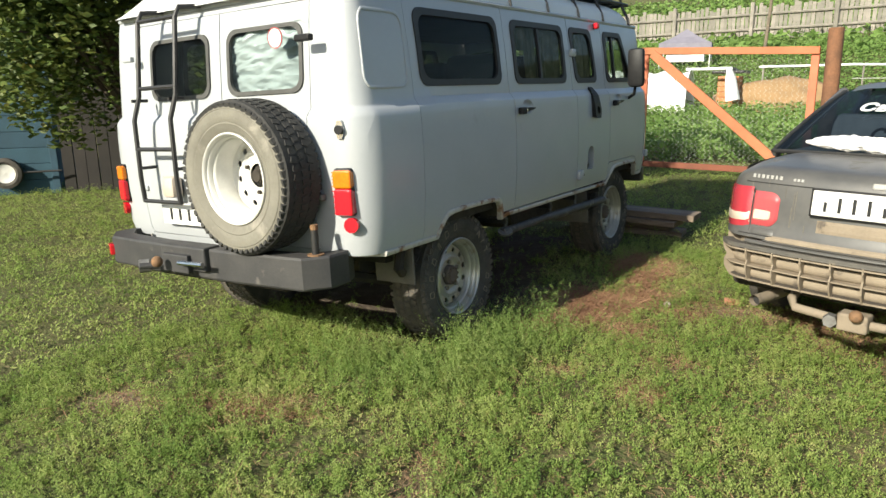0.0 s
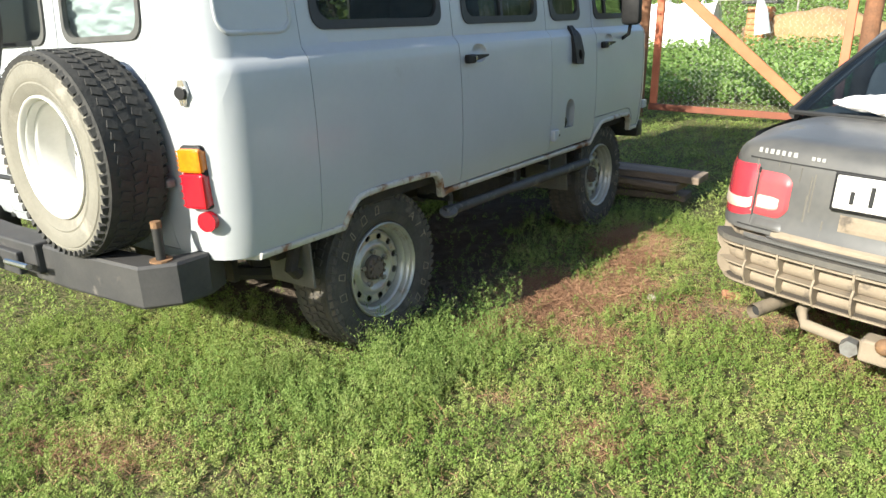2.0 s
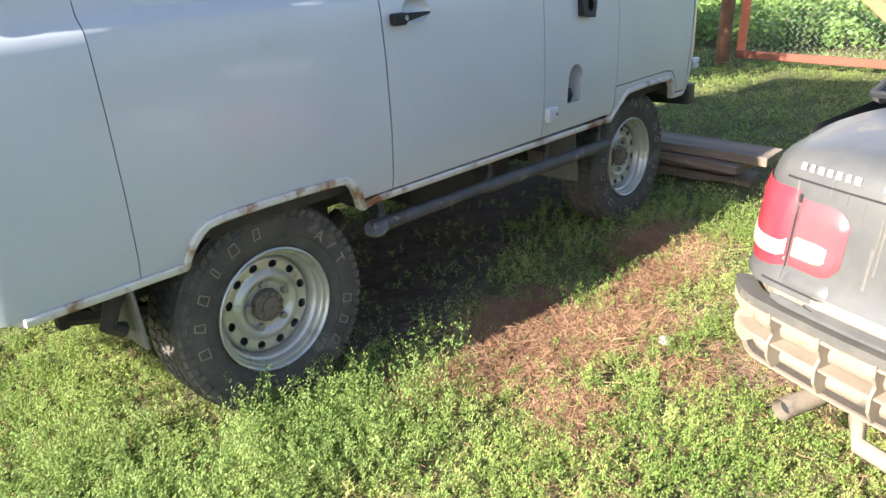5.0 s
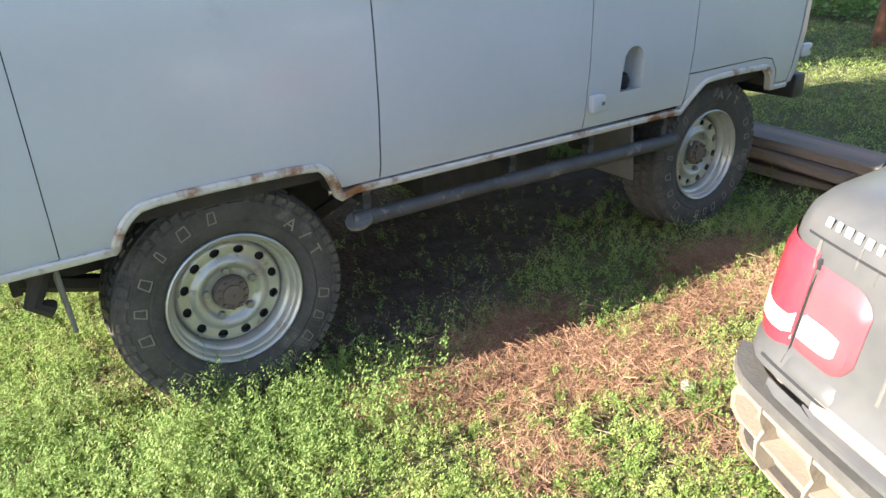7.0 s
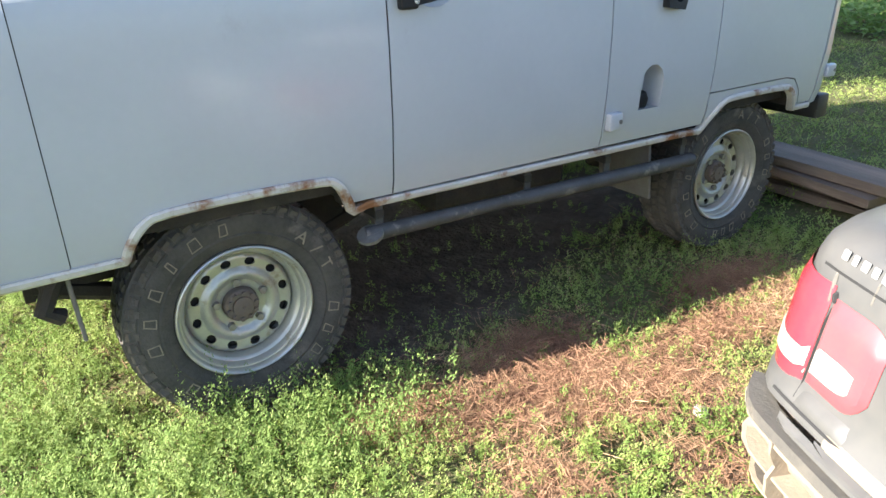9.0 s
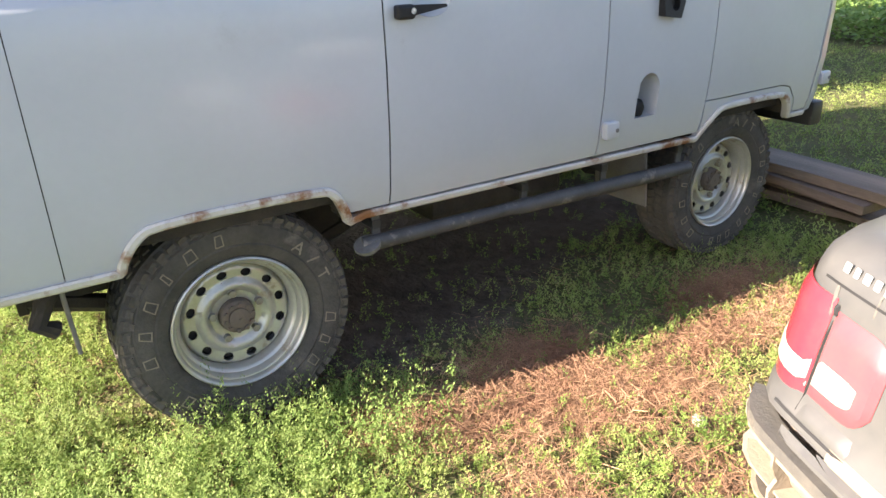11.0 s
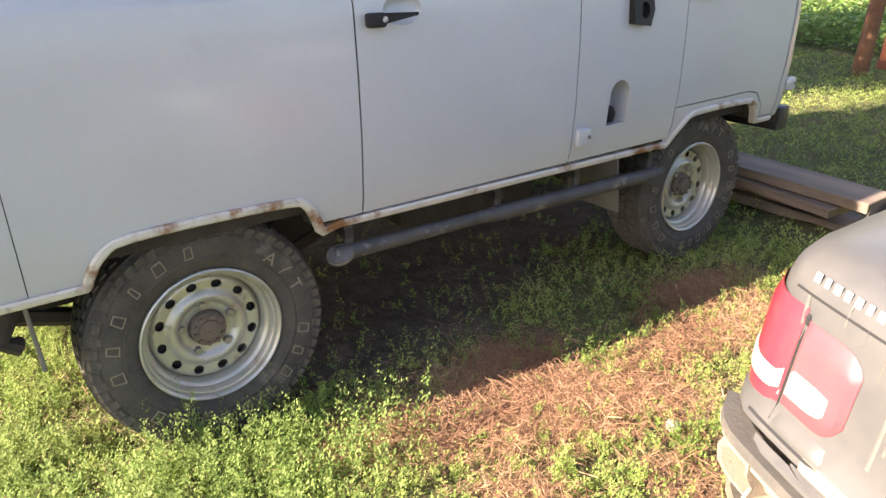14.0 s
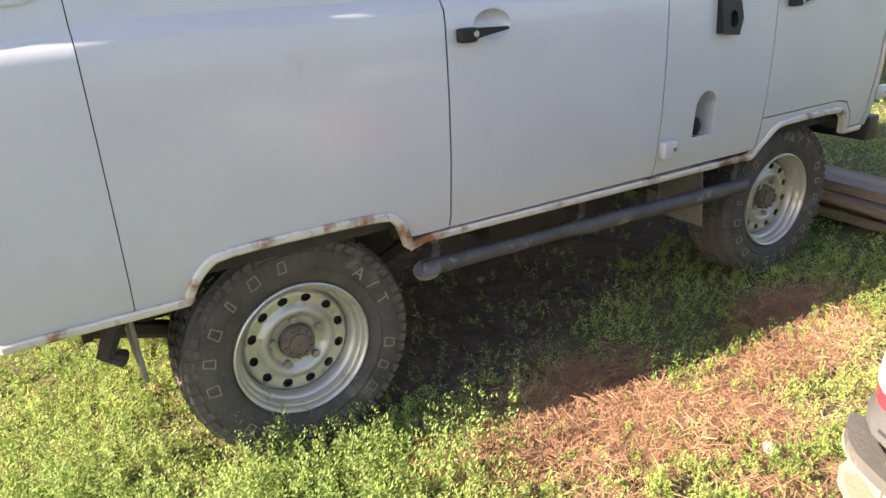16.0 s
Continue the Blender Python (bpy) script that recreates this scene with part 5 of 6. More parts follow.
        a, b = (-0.566, -0.430) if sg > 0 else (0.430, 0.566)
        def inner_edge(s, t, u, z, sg=sg):
            q = s if sg > 0 else 1 - s
            k = max(0.0, q - 0.55) / 0.45
            return u, 0.79 + (z - 0.79) * (1 - 0.42 * k ** 3)
        lid_lamp = part("lid_lamp", car_patch(a, b, 0.69, 0.862, 0.012, 12, 8, inner_edge), RED_PINK, car, "faded red lid lamp with a pale window", smooth=True)
        a, b = (-0.562, -0.458) if sg > 0 else (0.458, 0.562)
        part("reverse_lens", car_patch(a, b, 0.712, 0.778, 0.019, 8, 5, lambda s, t, u, z: (u, 0.7535 + (z - 0.7535) * (1 - 0.35 * max(0, (s if sg > 0 else 1 - s) - 0.7) / 0.3))), WHITE_LENS, lid_lamp, smooth=True)
    part("broken_corner", car_patch(-0.578, -0.567, 0.850, 0.872, 0.007, 4, 4, lambda s, t, u, z: (u + 0.006 * (1 - t), z)), SEAM, car, "dark hole where the lamp corner broke off")
    part("chipped_edge", car_patch(-0.590, -0.583, 0.842, 0.905, 0.006, 2, 6, lambda s, t, u, z: (u + 0.008 * (1 - t), z)), STREAK, car, "pale chipped paint edge")
    for sg in (-1, 1):
        part("lid_side_gap", car_patch(sg * 0.5705 - 0.0012, sg * 0.5705 + 0.0012, 0.655, 0.84, 0.004, 2, 8), SEAM, car)
        part("lid_skirt", car_patch(sg * 0.50 - 0.062, sg * 0.50 + 0.062, 0.648, 0.682, 0.007, 8, 4), CAR_PAINT, car, "scuffed lid edge under the lamp", smooth=True)
    for u, w, z0, z1 in ((-0.372, 0.008, 0.70, 0.80), (-0.356, 0.006, 0.74, 0.88), (-0.366, 0.005, 0.78, 0.87), (-0.50, 0.004, 0.885, 0.925), (-0.455, 0.003, 0.875, 0.91), (-0.41, 0.004, 0.84, 0.90), (0.35, 0.010, 0.70, 0.86), (-0.30, 0.006, 0.66, 0.72)):
        part("dust_streak", car_patch(u, u + w, z0, z1, 0.003, 2, 8), STREAK, car, "dried dusty streak")
    # lid line and lower shell line
    for z, mat in ((0.905, SEAM), (0.645, SEAM)):
        bm = bmesh.new()
        prev = None
        for i in range(41):
            u = -0.62 + 1.24 * i / 40
            cur = [bm.verts.new(car_spot(u, z + d, 0.0025)[0]) for d in (-0.0025, 0.0025)]
            if prev:
                bm.faces.new((prev[0], cur[0], cur[1], prev[1]))
            prev = cur
        part("lid_gap", bm, mat, car)
    # dusty ledge between lid and lower shell
    part("bumper_ledge", car_patch(-0.47, 0.47, 0.622, 0.650, 0.006, 24, 4), ABSORBER, car, "dusty ledge under the boot lid")
    part("ledge_lip", car_patch(-0.485, 0.485, 0.617, 0.626, 0.016, 24, 2), CAR_PAINT, car, smooth=True)
    part("rear_crossmember", car_patch(-0.74, 0.74, 0.56, 0.632, -0.05, 36, 4), ABSORBER, car, "muddy panel in the gap above the bumper core")
    part("lower_shell", car_patch(-0.58, 0.58, 0.596, 0.618, 0.014, 30, 3), CAR_PAINT, car, "scuffed remains of the bumper shell", smooth=True)
    # plate
    c, n = car_spot(0, 0.842, 0.012)
    pl = part("number_plate", box((0, c.y - 0.010, 0.842), (0.53, 0.010, 0.118), 0.006, (-6, 0, 0)), PLATE, car, "white number plate with plain dark bars")
    part("plate_frame", box((0, c.y - 0.004, 0.842), (0.55, 0.010, 0.138), 0.006, (-6, 0, 0)), PLASTIC, pl)
    for i, hgt in enumerate((0.045, 0.07, 0.07, 0.07, 0.045, 0.045)):
        part("plate_bar", box((-0.205 + 0.062 * i, c.y - 0.017, 0.84 - (0.07 - hgt) / 2), (0.014, 0.004, hgt), 0, (-6, 0, 0)), SEAM, pl)
    part("plate_bar", box((0.205, c.y - 0.017, 0.85), (0.05, 0.004, 0.04), 0, (-6, 0, 0)), SEAM, pl)
    part("plate_recess", car_patch(-0.24, 0.24, 0.695, 0.755, 0.004, 12, 4), ABSORBER, car, "dusty recess below the plate")
    # badge as plain bars
    badge = part("boot_badge", bmesh.new(), BADGE, car, "worn silver boot badge as plain bars")
    bm = bmesh.new()
    for i in range(7):
        p, n = car_spot(-0.585 + 0.0235 * i, 0.935, 0.003)
        box(p, ((0.015, 0.012, 0.016, 0.014)[i % 4], 0.003, 0.019), 0.002, (-12, 0, math.degrees(math.atan2(n.x, -n.y))), bm)
    for i in range(3):
        p, n = car_spot(-0.375 + 0.019 * i, 0.932, 0.003)
        box(p, (0.012, 0.003, 0.013), 0.001, (-12, 0, 0), bm)
    p, n = car_spot(0.0, 0.937, 0.003)
    box(p, (0.06, 0.004, 0.028), 0.006, (-12, 0, 0), bm)
    part("badge_strip", bm, BADGE, badge)["kind"] = "stuff"
    # bumper core: ribbed crate
    # back panel in dark chassis colour, standing in for shade inside the cells
    core = part("bumper_core", car_patch(-0.70, 0.70, 0.402, 0.577, -0.115, 40, 4), CHASSIS, car, "exposed dirty ribbed bumper core with shade painted behind its cells")
    def shelf(z, d0, d1, th=0.010, lo=-0.72, hi=0.72):
        bm = bmesh.new()
        prev = None
        for i in range(49):
            u = lo + (hi - lo) * i / 48
            cur = [bm.verts.new(car_spot(u, z + dz, d)[0]) for d, dz in ((d0, -th / 2), (d1, -th / 2), (d1, th / 2), (d0, th / 2))]
            if prev:
                for a in range(4):
                    bm.faces.new((prev[a], prev[(a + 1) % 4], cur[(a + 1) % 4], cur[a]))
            else:
                bm.faces.new(cur)
            prev = cur
        bm.faces.new(prev[::-1])
        bmesh.ops.recalc_face_normals(bm, faces=bm.faces[:])
        return bm
    band = shelf(0.582, -0.03, 0.022, 0.022, -0.71, 0.71)
    part("top_flange", band, FLANGE, core, "grey worn top flange of the bumper core")
    part("flange_tray", shelf(0.562, -0.12, 0.018, 0.008, -0.705, 0.705), ABSORBER, core)
    part("mid_flange", shelf(0.480, -0.12, 0.004, 0.007, -0.685, 0.685), ABSORBER, core)
    part("low_flange", shelf(0.400, -0.12, -0.012, 0.008, -0.685, 0.685), ABSORBER, core)
    for z, rr, pr in ((0.514, 0.035, -0.060), (0.434, 0.032, -0.064)):
        bm = tube([car_spot(-0.68 + 1.36 * i / 36, z, pr)[0] for i in range(37)], rr, 10)
        part("core_roll", bm, ABSORBER, core, smooth=True)
    for i in range(11):
        u = -0.69 + 1.38 * i / 10
        p, n = car_spot(u, 0.53)
        bm = bmesh.new()
        prof = [(-0.115, 0.572), (0.024, 0.572), (0.020, 0.542), (0.000, 0.508), (0.014, 0.482), (0.012, 0.442), (-0.006, 0.407), (-0.024, 0.387), (-0.115, 0.397)]
        t = Vector((-n.y, n.x, 0)) * 0.004
        fa = [bm.verts.new(car_spot(u, z, d)[0] + t) for d, z in prof]
        fb = [bm.verts.new(car_spot(u, z, d)[0] - t) for d, z in prof]
        bm.faces.new(fa)
        bm.faces.new(fb[::-1])
        for a in range(len(prof)):
            bm.faces.new((fa[a], fb[a], fb[(a + 1) % len(prof)], fa[(a + 1) % len(prof)]))
        bmesh.ops.recalc_face_normals(bm, faces=bm.faces[:])
        part("core_rib", bm, ABSORBER, core)
    # underside, exhaust and tow bar
    part("underbody", box((0, 2.0, 0.38), (1.45, 3.5, 0.16), 0.04), CHASSIS, car)
    part("rear_valance", box((0, 0.30, 0.48), (1.25, 0.3, 0.2), 0.03), CHASSIS, car)
    part("exhaust_pipe", tube([(-0.42, 0.55, 0.30), (-0.46, 0.25, 0.300), (-0.500, 0.045, 0.297)], 0.029, 14, caps=False), ABSORBER, car, "dusty exhaust pipe", smooth=True)
    part("exhaust_bore", disc((-0.492, 0.085, 0.297), 0.027, (0.2, -1, 0), 14, 0.01), SEAM, car)
    tb = part("tow_bar", tube([(-0.34, 0.30, 0.40), (-0.34, 0.11, 0.33), (-0.30, 0.05, 0.305), (-0.10, 0.03, 0.295), (0.10, 0.03, 0.295), (0.34, 0.05, 0.305), (0.40, 0.30, 0.36)], 0.022, 10), ABSORBER, car, "muddy tow bar", smooth=True)
    part("tow_plate", box((-0.02, 0.015, 0.305), (0.13, 0.09, 0.085), 0.01), ABSORBER, tb)
    part("tow_nut", disc((-0.115, -0.02, 0.30), 0.032, (0.2, -1, 0), 6, 0.05), CAP, tb)
    b = bmesh.new()
    bmesh.ops.create_uvsphere(b, u_segments=14, v_segments=8, radius=0.03)
    bmesh.ops.translate(b, vec=(0.0, -0.05, 0.35), verts=b.verts)
    part("tow_ball", b, RUST, tb, smooth=True)
    # shelf clutter seen through the glass
    for x, y, rz in ((-0.72, 0.62, 0), (0.72, 0.62, 180), (-0.72, 3.15, 0), (0.72, 3.15, 180)):
        w = thing("wheel", "", "", pose(x, y + 0.35 if y < 1 else y, 0.29, 0, 0, 180 if x < 0 else 0) @ pose(0, 0, 0))
        w.parent = car
        w["label"] = "dusty car wheel"
        part("tyre", lathe([(-0.08, 0.19), (-0.095, 0.24), (-0.08, 0.285), (0.08, 0.285), (0.095, 0.24), (0.08, 0.19)], 40), TYRE, w, smooth=True)
        part("rim", lathe([(0.075, 0.20), (0.07, 0.18), (0.05, 0.16), (0.06, 0.05), (0.06, 0.0)], 32), RIM, w, smooth=True)
    return car


def lumpy(c, size, seed, k=0.35, seg=3, freq=3.0):
    bm = bmesh.new()
    bmesh.ops.create_icosphere(bm, subdivisions=seg, radius=1)
    for v in bm.verts:
        d = 1 + k * noise.noise(v.co * freq * 0.5 + Vector((seed, 0, 0))) + k * 0.5 * noise.noise(v.co * freq * 1.7 + Vector((0, seed, 0)))
        v.co = Vector((v.co.x * size[0], v.co.y * size[1], v.co.z * size[2])) * d + Vector(c)
    return bm


build_sedan()
bm = bmesh.new()
bmesh.ops.create_icosphere(bm, subdivisions=5, radius=1)
for v in bm.verts:
    n = v.co.copy()
    p = Vector((n.x * 0.36, n.y * 0.06, n.z * 0.042))
    v.co = p + n * (0.022 * noise.noise(p * 14) + 0.012 * noise.noise(p * 38))
ob = part("rear_shelf_cloth", bm, CLOTH, None, smooth=True)
ob.matrix_basis = CAR_POSE @ pose(-0.20, 0.665, 1.07, 0, 0, -6)
tagged(ob, "crumpled white cloth at the foot of the sedan's rear window", "cloth")
ob = part("shelf_box", box((0, 0, 0.05), (0.30, 0.16, 0.10), 0.03), TEAL, None, smooth=True)
ob.matrix_basis = CAR_POSE @ pose(0.02, 1.12, 1.012)
tagged(ob, "teal plastic box on the sedan's rear shelf", "box")


# ---- planks by the front wheel ----
def plank(length, width, thick, seed):
    bm = box((length / 2, 0, thick / 2), (length, width, thick), 0.004, seg=1)
    bmesh.ops.subdivide_edges(bm, edges=[e for e in bm.edges if e.calc_length() > length * 0.8], cuts=5)
    for v in bm.verts:
        v.co.z += 0.006 * math.sin(v.co.x * 3 + seed)
        v.co.y += 0.004 * noise.noise(Vector((v.co.x * 4, seed, 0)))
    return bm


for x, y, z, rz, ln_, wd, th in ((0.10, 3.25, 0.0, 5, 1.05, 0.24, 0.055), (0.05, 3.31, 0.06, 1, 1.0, 0.20, 0.055), (-0.1, 3.27, 0.12, -4, 1.24, 0.24, 0.05), (-0.2, 3.25, 0.175, 1, 1.47, 0.27, 0.055)):
    ob = part("plank", plank(ln_, wd, th, x * 7 + z), PLANK, None)
    ob.matrix_basis = pose(x, y, z, 0, 0, rz)
    tagged(ob, "thick weathered board in a stack by the front wheel", "plank", group="boards stacked by the front wheel")


# ---- gate and wire fence ----
def bar(a, b, w, d, name, mat, parent):
    a, b = Vector(a), Vector(b)
    m = (b - a)
    bm = box((0, 0, m.length / 2), (w, d, m.length), 0.006, seg=1)
    bmesh.ops.transform(bm, matrix=Matrix.Translation(a) @ m.to_track_quat("Z", "Y").to_matrix().to_4x4(), verts=bm.verts)
    return part(name, bm, mat, parent)


def wire_net(x0, x1, z0, z1, y, cell=0.055, r=0.0016):
    bm = bmesh.new()
    n = int((x1 - x0) / cell)
    m = int((z1 - z0) / (cell / 2))
    for i in range(n + 1):
        x = x0 + i * cell
        pts = [(min(x1, x + (cell / 2 + 0.002 if j % 2 else -0.002)), y + (0.002 if j % 2 else -0.002), z0 + j * cell / 2) for j in range(m + 1)]
        for p, q in zip(pts, pts[1:]):
            d = (Vector(q) - Vector(p)).normalized()
            s = d.cross(Vector((0, 1, 0))).normalized() * r
            o = Vector((0, r, 0))
            va = [bm.verts.new(Vector(p) + k) for k in (s, -s * 0.5 + o, -s * 0.5 - o)]
            vb = [bm.verts.new(Vector(q) + k) for k in (s, -s * 0.5 + o, -s * 0.5 - o)]
            for k in range(3):
                bm.faces.new((va[k], va[(k + 1) % 3], vb[(k + 1) % 3], vb[k]))
    return bm


gate = thing("gate", "orange-stained timber gate frame with wire netting", "gate", pose(-0.80, 7.80, 0.0, 0, 0, -2.5))
W = 2.35
bar((0, 0, 0.09), (0, 0, 1.88), 0.10, 0.05, "stile", GATE_WOOD, gate)
bar((W, 0, 0.12), (W, 0, 1.80), 0.10, 0.05, "stile", GATE_WOOD, gate)
bar((-0.05, -0.03, 1.84), (W + 0.05, -0.03, 1.77), 0.05, 0.10, "top_rail", GATE_WOOD, gate)
bar((-0.05, -0.03, 0.13), (W + 0.05, -0.03, 0.13), 0.05, 0.09, "bottom_rail", SHADED_RAIL, gate)
bar((0.12, -0.055, 1.80), (W - 0.30, -0.055, 0.22), 0.05, 0.13, "brace", GATE_WOOD, gate)
part("wire_netting", wire_net(0.05, W - 0.05, 0.16, 1.78, 0.03, 0.07, 0.0013), WIRE, gate, "galvanised diamond wire netting")
for x, y, h, r in ((-1.05, 7.85, 2.0, 0.08), (1.76, 7.68, 2.05, 0.10)):
    ob = part("gate_post", tube([(0, 0, -0.1), (0.01, 0, h * 0.5), (0, 0.01, h)], [r * 1.08, r, r * 0.96], 12), POST_WOOD, None, smooth=True)
    ob.matrix_basis = pose(x, y, 0)
    tagged(ob, "rough brown timber gate post", "post", group="posts of the gate")
fence = thing("wire_fence", "low wire fence with thin rails beside the gate", "fence", pose(2.0, 7.7, 0))
for k in range(4):
    bar((1.9 * k + 0.9, 0.3 * k, -0.05), (1.9 * k + 0.9, 0.3 * k, 1.45), 0.06, 0.06, "fence_post", GREY_WOOD, fence)
for z in (0.5, 1.0, 1.40):
    part("fence_wire", tube([(0, 0, z), (7.0, 1.1, z)], 0.005, 6), WIRE, fence)


# ---- the field behind the gate ----
def gh(x, y):
    return float(ground_height(np.array(float(x)), np.array(float(y))))


tun = thing("row_cover_tunnel", "low hooped tunnel under white cover fabric", "plant tunnel", pose(-2.55, 15.2, gh(-2.6, 15.2) + 0.10, 0, 0, 4))
bm = bmesh.new()
prev = None
for i in range(15):
    x = -1.6 + 2.0 * i / 14
    sag = 0.05 * math.sin(i * 1.4)
    cur = [bm.verts.new((x, 0.55 * math.cos(t), max(0, (1.0 + sag) * math.sin(t)) * (1 if i < 14 else 0.98))) for t in (radians(180 * k / 12) for k in range(13))]
    if prev:
        for k in range(12):
            bm.faces.new((prev[k], prev[k + 1], cur[k + 1], cur[k]))
    prev = cur
part("cover_fabric", bm, FABRIC, tun, "sagging white fabric", smooth=True)
for x in (-1.6, -0.7, 0.1, 0.42):
    part("hoop", tube([(x, 0.57 * math.cos(radians(a)), 1.05 * math.sin(radians(a))) for a in range(0, 181, 15)], 0.014, 6), FABRIC, tun)
part("ridge_pole", tube([(0.3, 0, 1.05), (1.38, 0, 1.06)], 0.035, 8), FABRIC, tun)
part("end_drape", tube([(1.30, 0, 1.08), (1.36, 0, 0.8), (1.44, 0, 0.30)], [0.06, 0.15, 0.20], 10, flat=0.6), FABRIC, tun, "bunched white fabric at the open end", smooth=True)
ob = part("clay_mound", lumpy((0, 0, 0), (1.75, 1.0, 0.72), 3, 0.25, 4, 3), CLAY, None, smooth=True)
ob.matrix_basis = pose(-0.35, 16.6, gh(-0.3, 16.6))
tagged(ob, "mound of dry yellow-brown clay in the field", "mound")
pier = thing("brick_pier", "short orange brick pier under a dark cap", "pier", pose(-1.35, 16.0, gh(-1.3, 16.0)))
for k in range(7):
    for i in range(2):
        bx = part("brick", box(((i - 0.5) * 0.26 if k % 2 else 0, 0 if k % 2 else (i - 0.5) * 0.26, 0.08 + k * 0.13), (0.24 if k % 2 else 0.5, 0.5 if k % 2 else 0.24, 0.12), 0.008, seg=1), BRICK, pier)
part("cap", box((0, 0, 1.02), (0.78, 0.7, 0.07), 0.02), BLACK, pier, "dark flat cap")
part("cap_knob", tube([(0, 0, 1.05), (0, 0, 1.14)], [0.2, 0.08], 10), BLACK, pier)
ob = part("water_pipe", tube([(0, 0, 0), (2.2, 0.3, 0.02), (5.5, 0.9, -0.05)], 0.03, 8), FABRIC, None)
ob.matrix_basis = pose(-1.0, 17.6, gh(0, 17.6) + 0.85)
tagged(ob, "pale pipe laid on stakes across the field", "pipe")
for k, x in enumerate((-0.9, 1.4, 3.6)):
    st = part("pipe_stake", tube([(0, 0, 0), (0, 0, 0.88)], 0.025, 6), GREY_WOOD, None)
    st.matrix_basis = pose(x, 17.62 + 0.13 * (x + 1), gh(x, 17.7))
    tagged(st, "thin wooden stake under the pipe", "stake", group="stakes of the field pipe")
tent = thing("canopy_tent", "faded violet pyramid canopy on thin legs", "tent", pose(-4.2, 22.0, gh(-4.2, 22.0) + 0.05, 0, 0, 12) @ Matrix.Diagonal((0.72, 0.72, 0.85, 1)))
bm = bmesh.new()
tip = bm.verts.new((0, 0, 1.55))
ringv = []
for x, y in ((-1.15, -1.0), (1.15, -1.0), (1.15, 1.0), (-1.15, 1.0)):
    ringv.append((bm.verts.new((x * 0.5, y * 0.5, 1.22)), bm.verts.new((x, y, 0.98)), bm.verts.new((x * 1.01, y * 1.01, 0.80))))
for k in range(4):
    a, b = ringv[k], ringv[(k + 1) % 4]
    bm.faces.new((tip, a[0], b[0]))
    bm.faces.new((a[0], a[1], b[1], b[0]))
    bm.faces.new((a[1], a[2], b[2], b[1]))
bmesh.ops.recalc_face_normals(bm, faces=bm.faces[:])
part("canopy", bm, TENT, tent)
for x, y in ((-1.1, -0.95), (1.1, -0.95), (1.1, 0.95), (-1.1, 0.95)):
    part("leg", tube([(x, y, 0), (x, y, 0.98)], 0.025, 6), FABRIC, tent)
part("table", box((0, 0, 0.42), (1.7, 1.0, 0.30), 0.03), FABRIC, tent, "white covered table under the canopy")
pole = part("field_pole", tube([(0, 0, -0.2), (0.05, 0, 1.6), (0.02, 0, 3.6)], [0.06, 0.055, 0.045], 8), PLANK, None)
pole.matrix_basis = pose(-2.1, 24.0, gh(-2.1, 24.0), 0, 1.5, 0)
tagged(pole, "bare pale wooden pole in the field", "pole")

# far board fence
ff = thing("board_fence", "long grey weathered board fence along the slope", "fence", pose(0, 0, 0))
rng = random.Random(5)
shared = []
for k in range(5):
    h = 1.25 + 0.04 * k
    b = box((0, 0, h / 2), (0.135, 0.025, h), 0, seg=1)
    me_ob = part("board", b, GREY_WOOD, ff)
    shared.append(me_ob.data)
    me_ob.matrix_basis = pose(-9.9 - 0.16 * k, 28.0, gh(-9.9, 28.0))
for i in range(118):
    x = -9.7 + 0.158 * i
    y = 28.0 + 0.12 * (x + 9)
    ob = new("board", shared[rng.randrange(5)])
    ob.parent = ff
    ob.matrix_basis = pose(x, y, gh(x, y) - 0.05 + rng.uniform(-0.05, 0.05), 0, rng.uniform(-2, 2), 7)
for k in range(7):
    x = -9.5 + 3.0 * k
    y = 27.9 + 0.12 * (x + 9)
    part("fence_post", tube([(x, y, gh(x, y) - 0.2), (x, y, gh(x, y) + 1.45)], 0.085, 8), GREY_WOOD, ff)
for z in (0.4, 0.98):
    part("fence_rail", tube([(x, 27.94 + 0.12 * (x + 9), gh(x, 27.94 + 0.12 * (x + 9)) + z) for x in (-10, -6, -2, 2, 6, 9)], 0.05, 6), GREY_WOOD, ff)

# ---- shed and tree beside the yard ----
shed = thing("shed", "blue-painted board shed in deep shade", "shed", pose(-8.3, 2.45, -0.22, 0, 0, 52))
part("shed_core", box((-2.2, 1.5, 1.35), (4.3, 3.0, 2.7)), SHED, shed)
for k in range(11):
    part("wall_board", box((-2.2, -0.012, 0.12 + 0.245 * k), (4.4, 0.035, 0.238), 0.004, (2, 0, 0), seg=1), SHED, shed)
part("corner_board", box((0.03, -0.02, 1.35), (0.10, 0.07, 2.7), 0.004, seg=1), SHED, shed)
part("shed_roof", box((-2.2, 1.3, 2.85), (5.0, 4.0, 0.10), 0.01, (-6, 0, 0)), GREY_WOOD, shed)
# boards added to fill the gap by the shed, where only deep shade shows
yard = thing("shade_backdrop", "near-black boards added as a stand-in for deep shade behind the trees", "fence", pose(-8.2, 2.55, -0.22, 0, 0, 38))
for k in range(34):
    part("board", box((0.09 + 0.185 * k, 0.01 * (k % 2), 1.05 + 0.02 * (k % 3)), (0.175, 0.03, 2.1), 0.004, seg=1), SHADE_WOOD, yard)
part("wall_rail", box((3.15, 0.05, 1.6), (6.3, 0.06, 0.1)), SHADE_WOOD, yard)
ob = thing("leaning_wheel", "small dark wheel with a pale rim beside the shed", "wheel", pose(-8.56, 1.86, 0.15, 0, 0, -38) @ Matrix.Diagonal((1, 0.9, 0.9, 1)))
